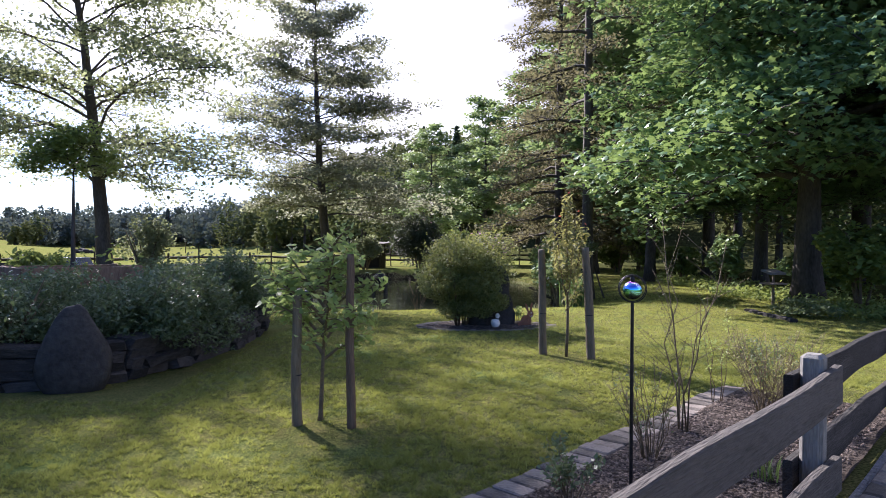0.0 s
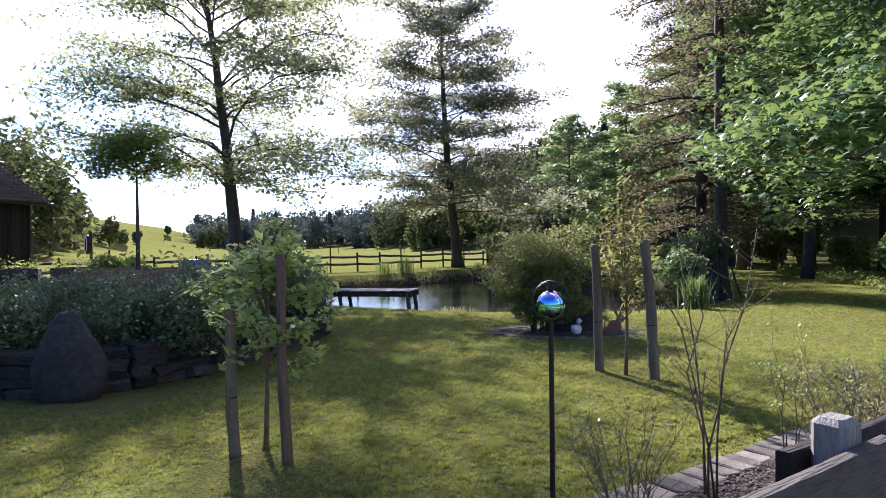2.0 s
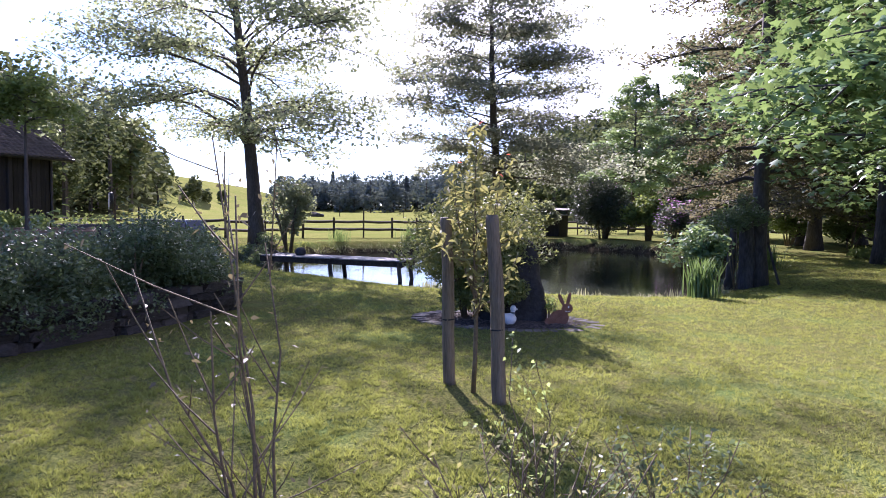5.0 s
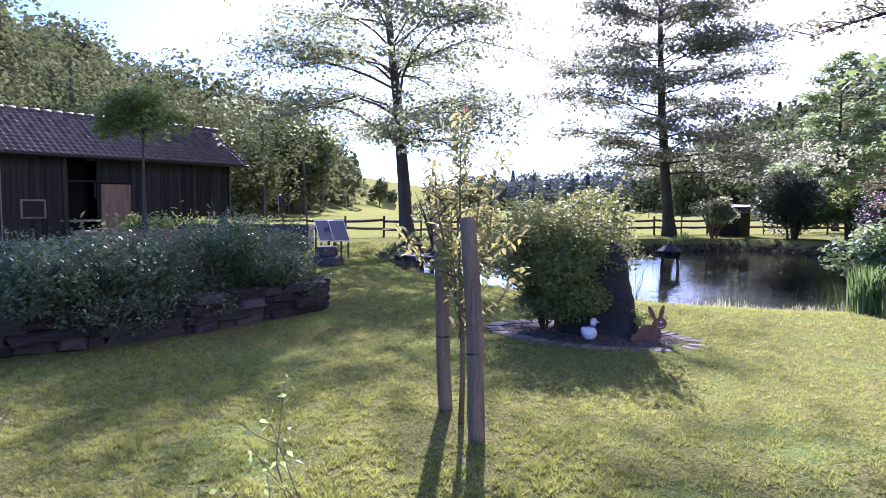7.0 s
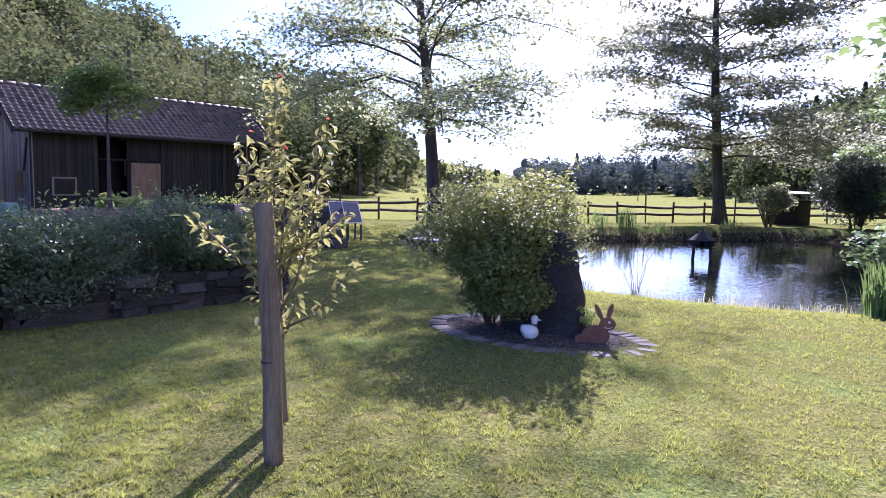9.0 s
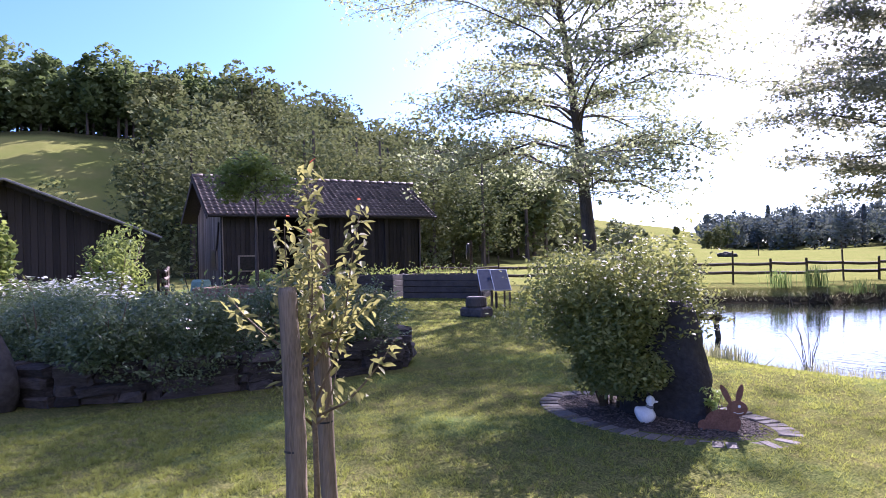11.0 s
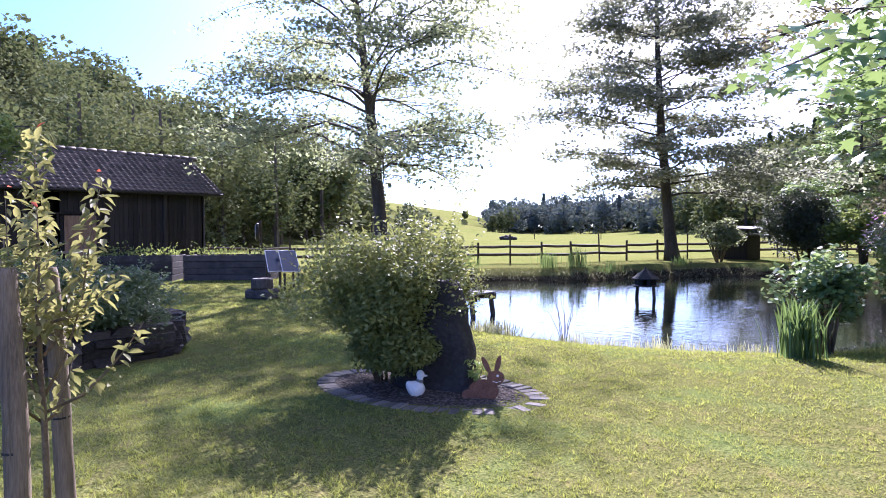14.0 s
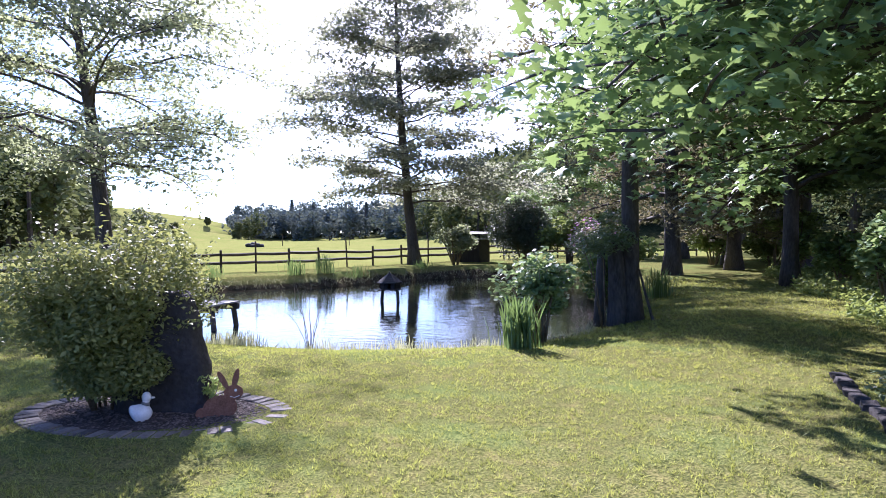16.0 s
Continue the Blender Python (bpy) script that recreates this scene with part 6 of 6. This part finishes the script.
bare_shrub("reed_clump", -0.35, 18.35, land_at(-0.35, 18.35), 31, "thin bare reed stems at the water's edge", 1.5, 9, 0.55, 0, 0.02, L_REED, 1, 0.006, group="reeds at the pond")
# narrow grass fringe along the shore
fr = []
for a, b in zip(POND, np.roll(POND, -1, axis=0)):
    k = int(np.linalg.norm(b - a) * 70)
    s = rng.random((k, 1))
    out = np.array((b[1] - a[1], a[0] - b[0])) / np.linalg.norm(b - a)
    fr.append(a + (b - a) * s + out * rng.uniform(0.05, 0.5, (k, 1)))
fr = np.concatenate(fr)


def blades(name, xy, z, h, w, mat, label, seed, category="grass"):
    """Single grass blades, joined."""
    g = np.random.default_rng(seed)
    n = len(xy)
    a = g.uniform(0, 6.28, n)
    sd = np.stack([np.cos(a), np.sin(a), np.zeros(n)], -1) * (w * g.uniform(0.6, 1.3, n))[:, None]
    base = np.column_stack([xy, z - 0.004])
    tip = base + np.column_stack([g.normal(size=(n, 2)) * 0.75, np.ones(n)]) * (h * g.uniform(0.5, 1.3, n))[:, None]
    v = np.stack([base - sd * 0.5, base + sd * 0.5, tip], 1).reshape(-1, 3)
    return tagged(new(name, fast_mesh(name, v, np.arange(3 * n).reshape(-1, 3), mat)), label, category, kind="stuff")


blades("shore_grass", fr, land(fr[:, 0], fr[:, 1]), np.full(len(fr), 0.16), np.full(len(fr), 0.014), L_REED, "fringe of taller grass along the pond's edge", 3)


bare_shrub("border_shrub", 2.46, 6.12, 0.03, 1, "tall thin shrub with pale stems and few buds", 1.75, 5, 0.45, 190, 0.022, L_BUD, 7, 0.0072)
bare_shrub("border_shrub", 1.98, 5.42, 0.03, 2, "low dark thorny rose stems in the mulch", 0.68, 15, 0.28, 200, 0.024, L_HEDGE, 9, 0.0048)
bare_shrub("border_shrub", 3.22, 6.35, 0.05, 3, "bushy twiggy shrub with tiny yellow-green leaves", 0.80, 34, 0.55, 1300, 0.022, L_PEAR, 10, 0.005)
bare_shrub("border_shrub", 3.62, 7.08, 0.05, 4, "small rose with grey-green leaves", 0.66, 14, 0.42, 900, 0.030, L_HEDGE, 7, 0.005)
bare_shrub("border_shrub", 3.08, 7.02, 0.05, 5, "thin rose shoots with fresh leaves in the border", 0.98, 4, 0.14, 150, 0.027, L_SAPLING, 3, 0.005)
bare_shrub("border_shrub", 1.30, 4.65, 0.03, 6, "low dark green plant at the fence", 0.34, 12, 0.26, 420, 0.04, L_HEDGE, 5, 0.004)
blade_clump("bulb_leaves", 2.62, 5.05, 0.04, 24, 0.2, 0.1, 0.012, L_IRIS, "small tuft of bulb leaves in the mulch", 5)


def gazing_ball():
    t = thing("gazing_ball", 1.69, 4.81, 0.0, -25, "rainbow mirror gazing ball in a ring on a black rod", "garden ornament")
    part("rod", Geo().tube([(0, 0, -0.1), (0, 0, 0.6), (0, 0, 1.17)], [0.011, 0.011, 0.010], 8), M_STEEL, t)
    part("ball", Geo().lump((0, 0, 1.235), (0.056, 0.056, 0.056), 0, 0.0, 28, 18), M_BALL, t, "rainbow mirror ball", smooth=True)
    for r, tilt in ((0.082, 0), (0.076, 24)):
        c, s = math.cos(radians(tilt)), math.sin(radians(tilt))
        pts = [(r * math.cos(a) * c, r * math.cos(a) * s, 1.245 + r * math.sin(a)) for a in [2 * math.pi * k / 36 for k in range(37)]]
        part("ring", Geo().tube(pts, [0.003] * 37, 6, cap=False), M_STEEL, t, smooth=True)
    part("finial", Geo().lump((0, 0, 1.30), (0.014, 0.014, 0.02), 1, 0, 10, 7), M_STEEL, t, smooth=True)


gazing_ball()

# ---- edge of the wood ----
g2 = np.random.default_rng(33)
n2 = 9000
yy = g2.uniform(11.5, 36, n2)
xx = 9.1 + 0.35 * np.sin(yy * 1.1) + np.abs(g2.normal(size=n2)) * 1.3
cover = np.column_stack([xx, yy, land(xx, yy) + np.abs(g2.normal(size=n2)) * 0.13 + 0.03])
tagged(new("ground_cover", leaf_mesh("ground_cover", cover, 0.13, L_LIGHT, "long", 0.2, 6, hang=-0.1)), "ferns and nettles along the wood's edge", "ground cover", kind="stuff")
side_bed = thing("side_bed", 8.05, 15.2, 0, 0, "small bed of grey-green ground cover edged with stones", "flower bed")
part("foliage", leaf_mesh("foliage", crown_points(4, 2600, (0.75, 1.1, 0.22), 16, 0.6) + np.array((0.1, 0, 0.2)), 0.07, L_HEDGE, "oval", 0.4, 3), L_HEDGE, side_bed)
for k in range(9):
    piece("stone", stone_meshes[k % 7], side_bed, pose(-0.62 + 0.03 * math.sin(k), -1.05 + 0.25 * k, 0.03, 0, 0, 90 + random.uniform(-8, 8)) @ Matrix.Diagonal((0.2, 0.14, 0.08, 1)))
table = thing("bird_table", 8.9, 18.0, 0, 20, "small weathered bird table under the trees", "bird table")
part("pole", Geo().tube([(0, 0, -0.1), (0, 0, 0.55)], [0.04, 0.035], 8), M_STAKE, table)
part("tray", Geo().box((0.55, 0.4, 0.04), Matrix.Translation((0, 0, 0.56)), bevel=0.008), M_GABLEWOOD, table)
part("roof", Geo().box((0.5, 0.36, 0.05), pose(0, 0, 0.86, 14, 0, 0), bevel=0.01), M_ROOFING, table)
part("pillar", Geo().box((0.05, 0.05, 0.3), Matrix.Translation((0, 0, 0.71)), bevel=0.006), M_STAKE, table)


# ---- lawn ----
def lawn_blades():
    g = np.random.default_rng(71)
    n = 1700000
    d = 2.0 + 24 * g.random(n) ** 1.5
    b = np.radians(g.uniform(-48, 112, n))
    x, y = 4.3 - np.sin(b) * d, 6.0 + np.cos(b) * d
    keep = g.random(n) < 0.8 * np.minimum(1, d / 5.0)
    more = 420000      # the stretch of lawn before the fence
    d2, b2 = 2.2 + 6.5 * g.random(more) ** 1.2, np.radians(g.uniform(-38, 48, more))
    x, y = np.append(x, 0.6 - np.sin(b2) * d2), np.append(y, 0.9 + np.cos(b2) * d2)
    d, keep = np.append(d, d2), np.append(keep, np.ones(more, bool))
    rel = np.column_stack([x - P0.x, y - P0.y])
    across = rel @ np.array((ACROSS.x, ACROSS.y))
    along = rel @ np.array((ALONG.x, ALONG.y))
    keep &= np.where(along < 3.0, across > 1.52, across > 0.02)
    keep &= ((x - RING[0]) / 1.29) ** 2 + ((y - RING[1]) / 0.77) ** 2 > 1
    keep &= ~((x < -2.3) & (y > 6.9) & (y < 13) & (x > -9.4))
    keep &= (x < 9.6) & (x > -16)
    x, y, d = x[keep], y[keep], d[keep]
    far = pond_distance(x, y) > 0.15
    x, y, d = x[far], y[far], d[far]
    patch = np.array([noise.noise(Vector((px * 0.9, py * 0.9, 0))) for px, py in zip(x[::1].tolist(), y[::1].tolist())])
    tuft = np.array([noise.noise(Vector((px * 17.0, py * 17.0, 5.0))) for px, py in zip(x.tolist(), y.tolist())])
    rough = np.array([noise.noise(Vector((px * 5.0, py * 5.0, 9.0))) for px, py in zip(x.tolist(), y.tolist())])
    lump = tuft + 0.55 * rough
    for cx, cy, cr in ((-0.35, 5.95, 0.55), (2.05, 9.1, 0.45)):      # worn earth round the stakes
        lump -= 0.75 * np.exp(-((x - cx) ** 2 + (y - cy) ** 2) / (2 * (cr * 0.55) ** 2))
    live = g.random(len(x)) < np.clip(0.52 + 2.4 * lump, 0.07, 1.0)
    x, y, d, patch, lump = x[live], y[live], d[live], patch[live], lump[live]
    s = np.maximum(1.0, d / 7.0)
    blades("lawn_grass", np.column_stack([x, y]), land(x, y), (0.014 + 0.006 * patch + 0.046 * np.clip(lump + 0.14, 0, 0.6)) * s ** 0.2, 0.0080 * s, L_GRASS, "short mown lawn grass, yellowed in patches", 8)


lawn_blades()
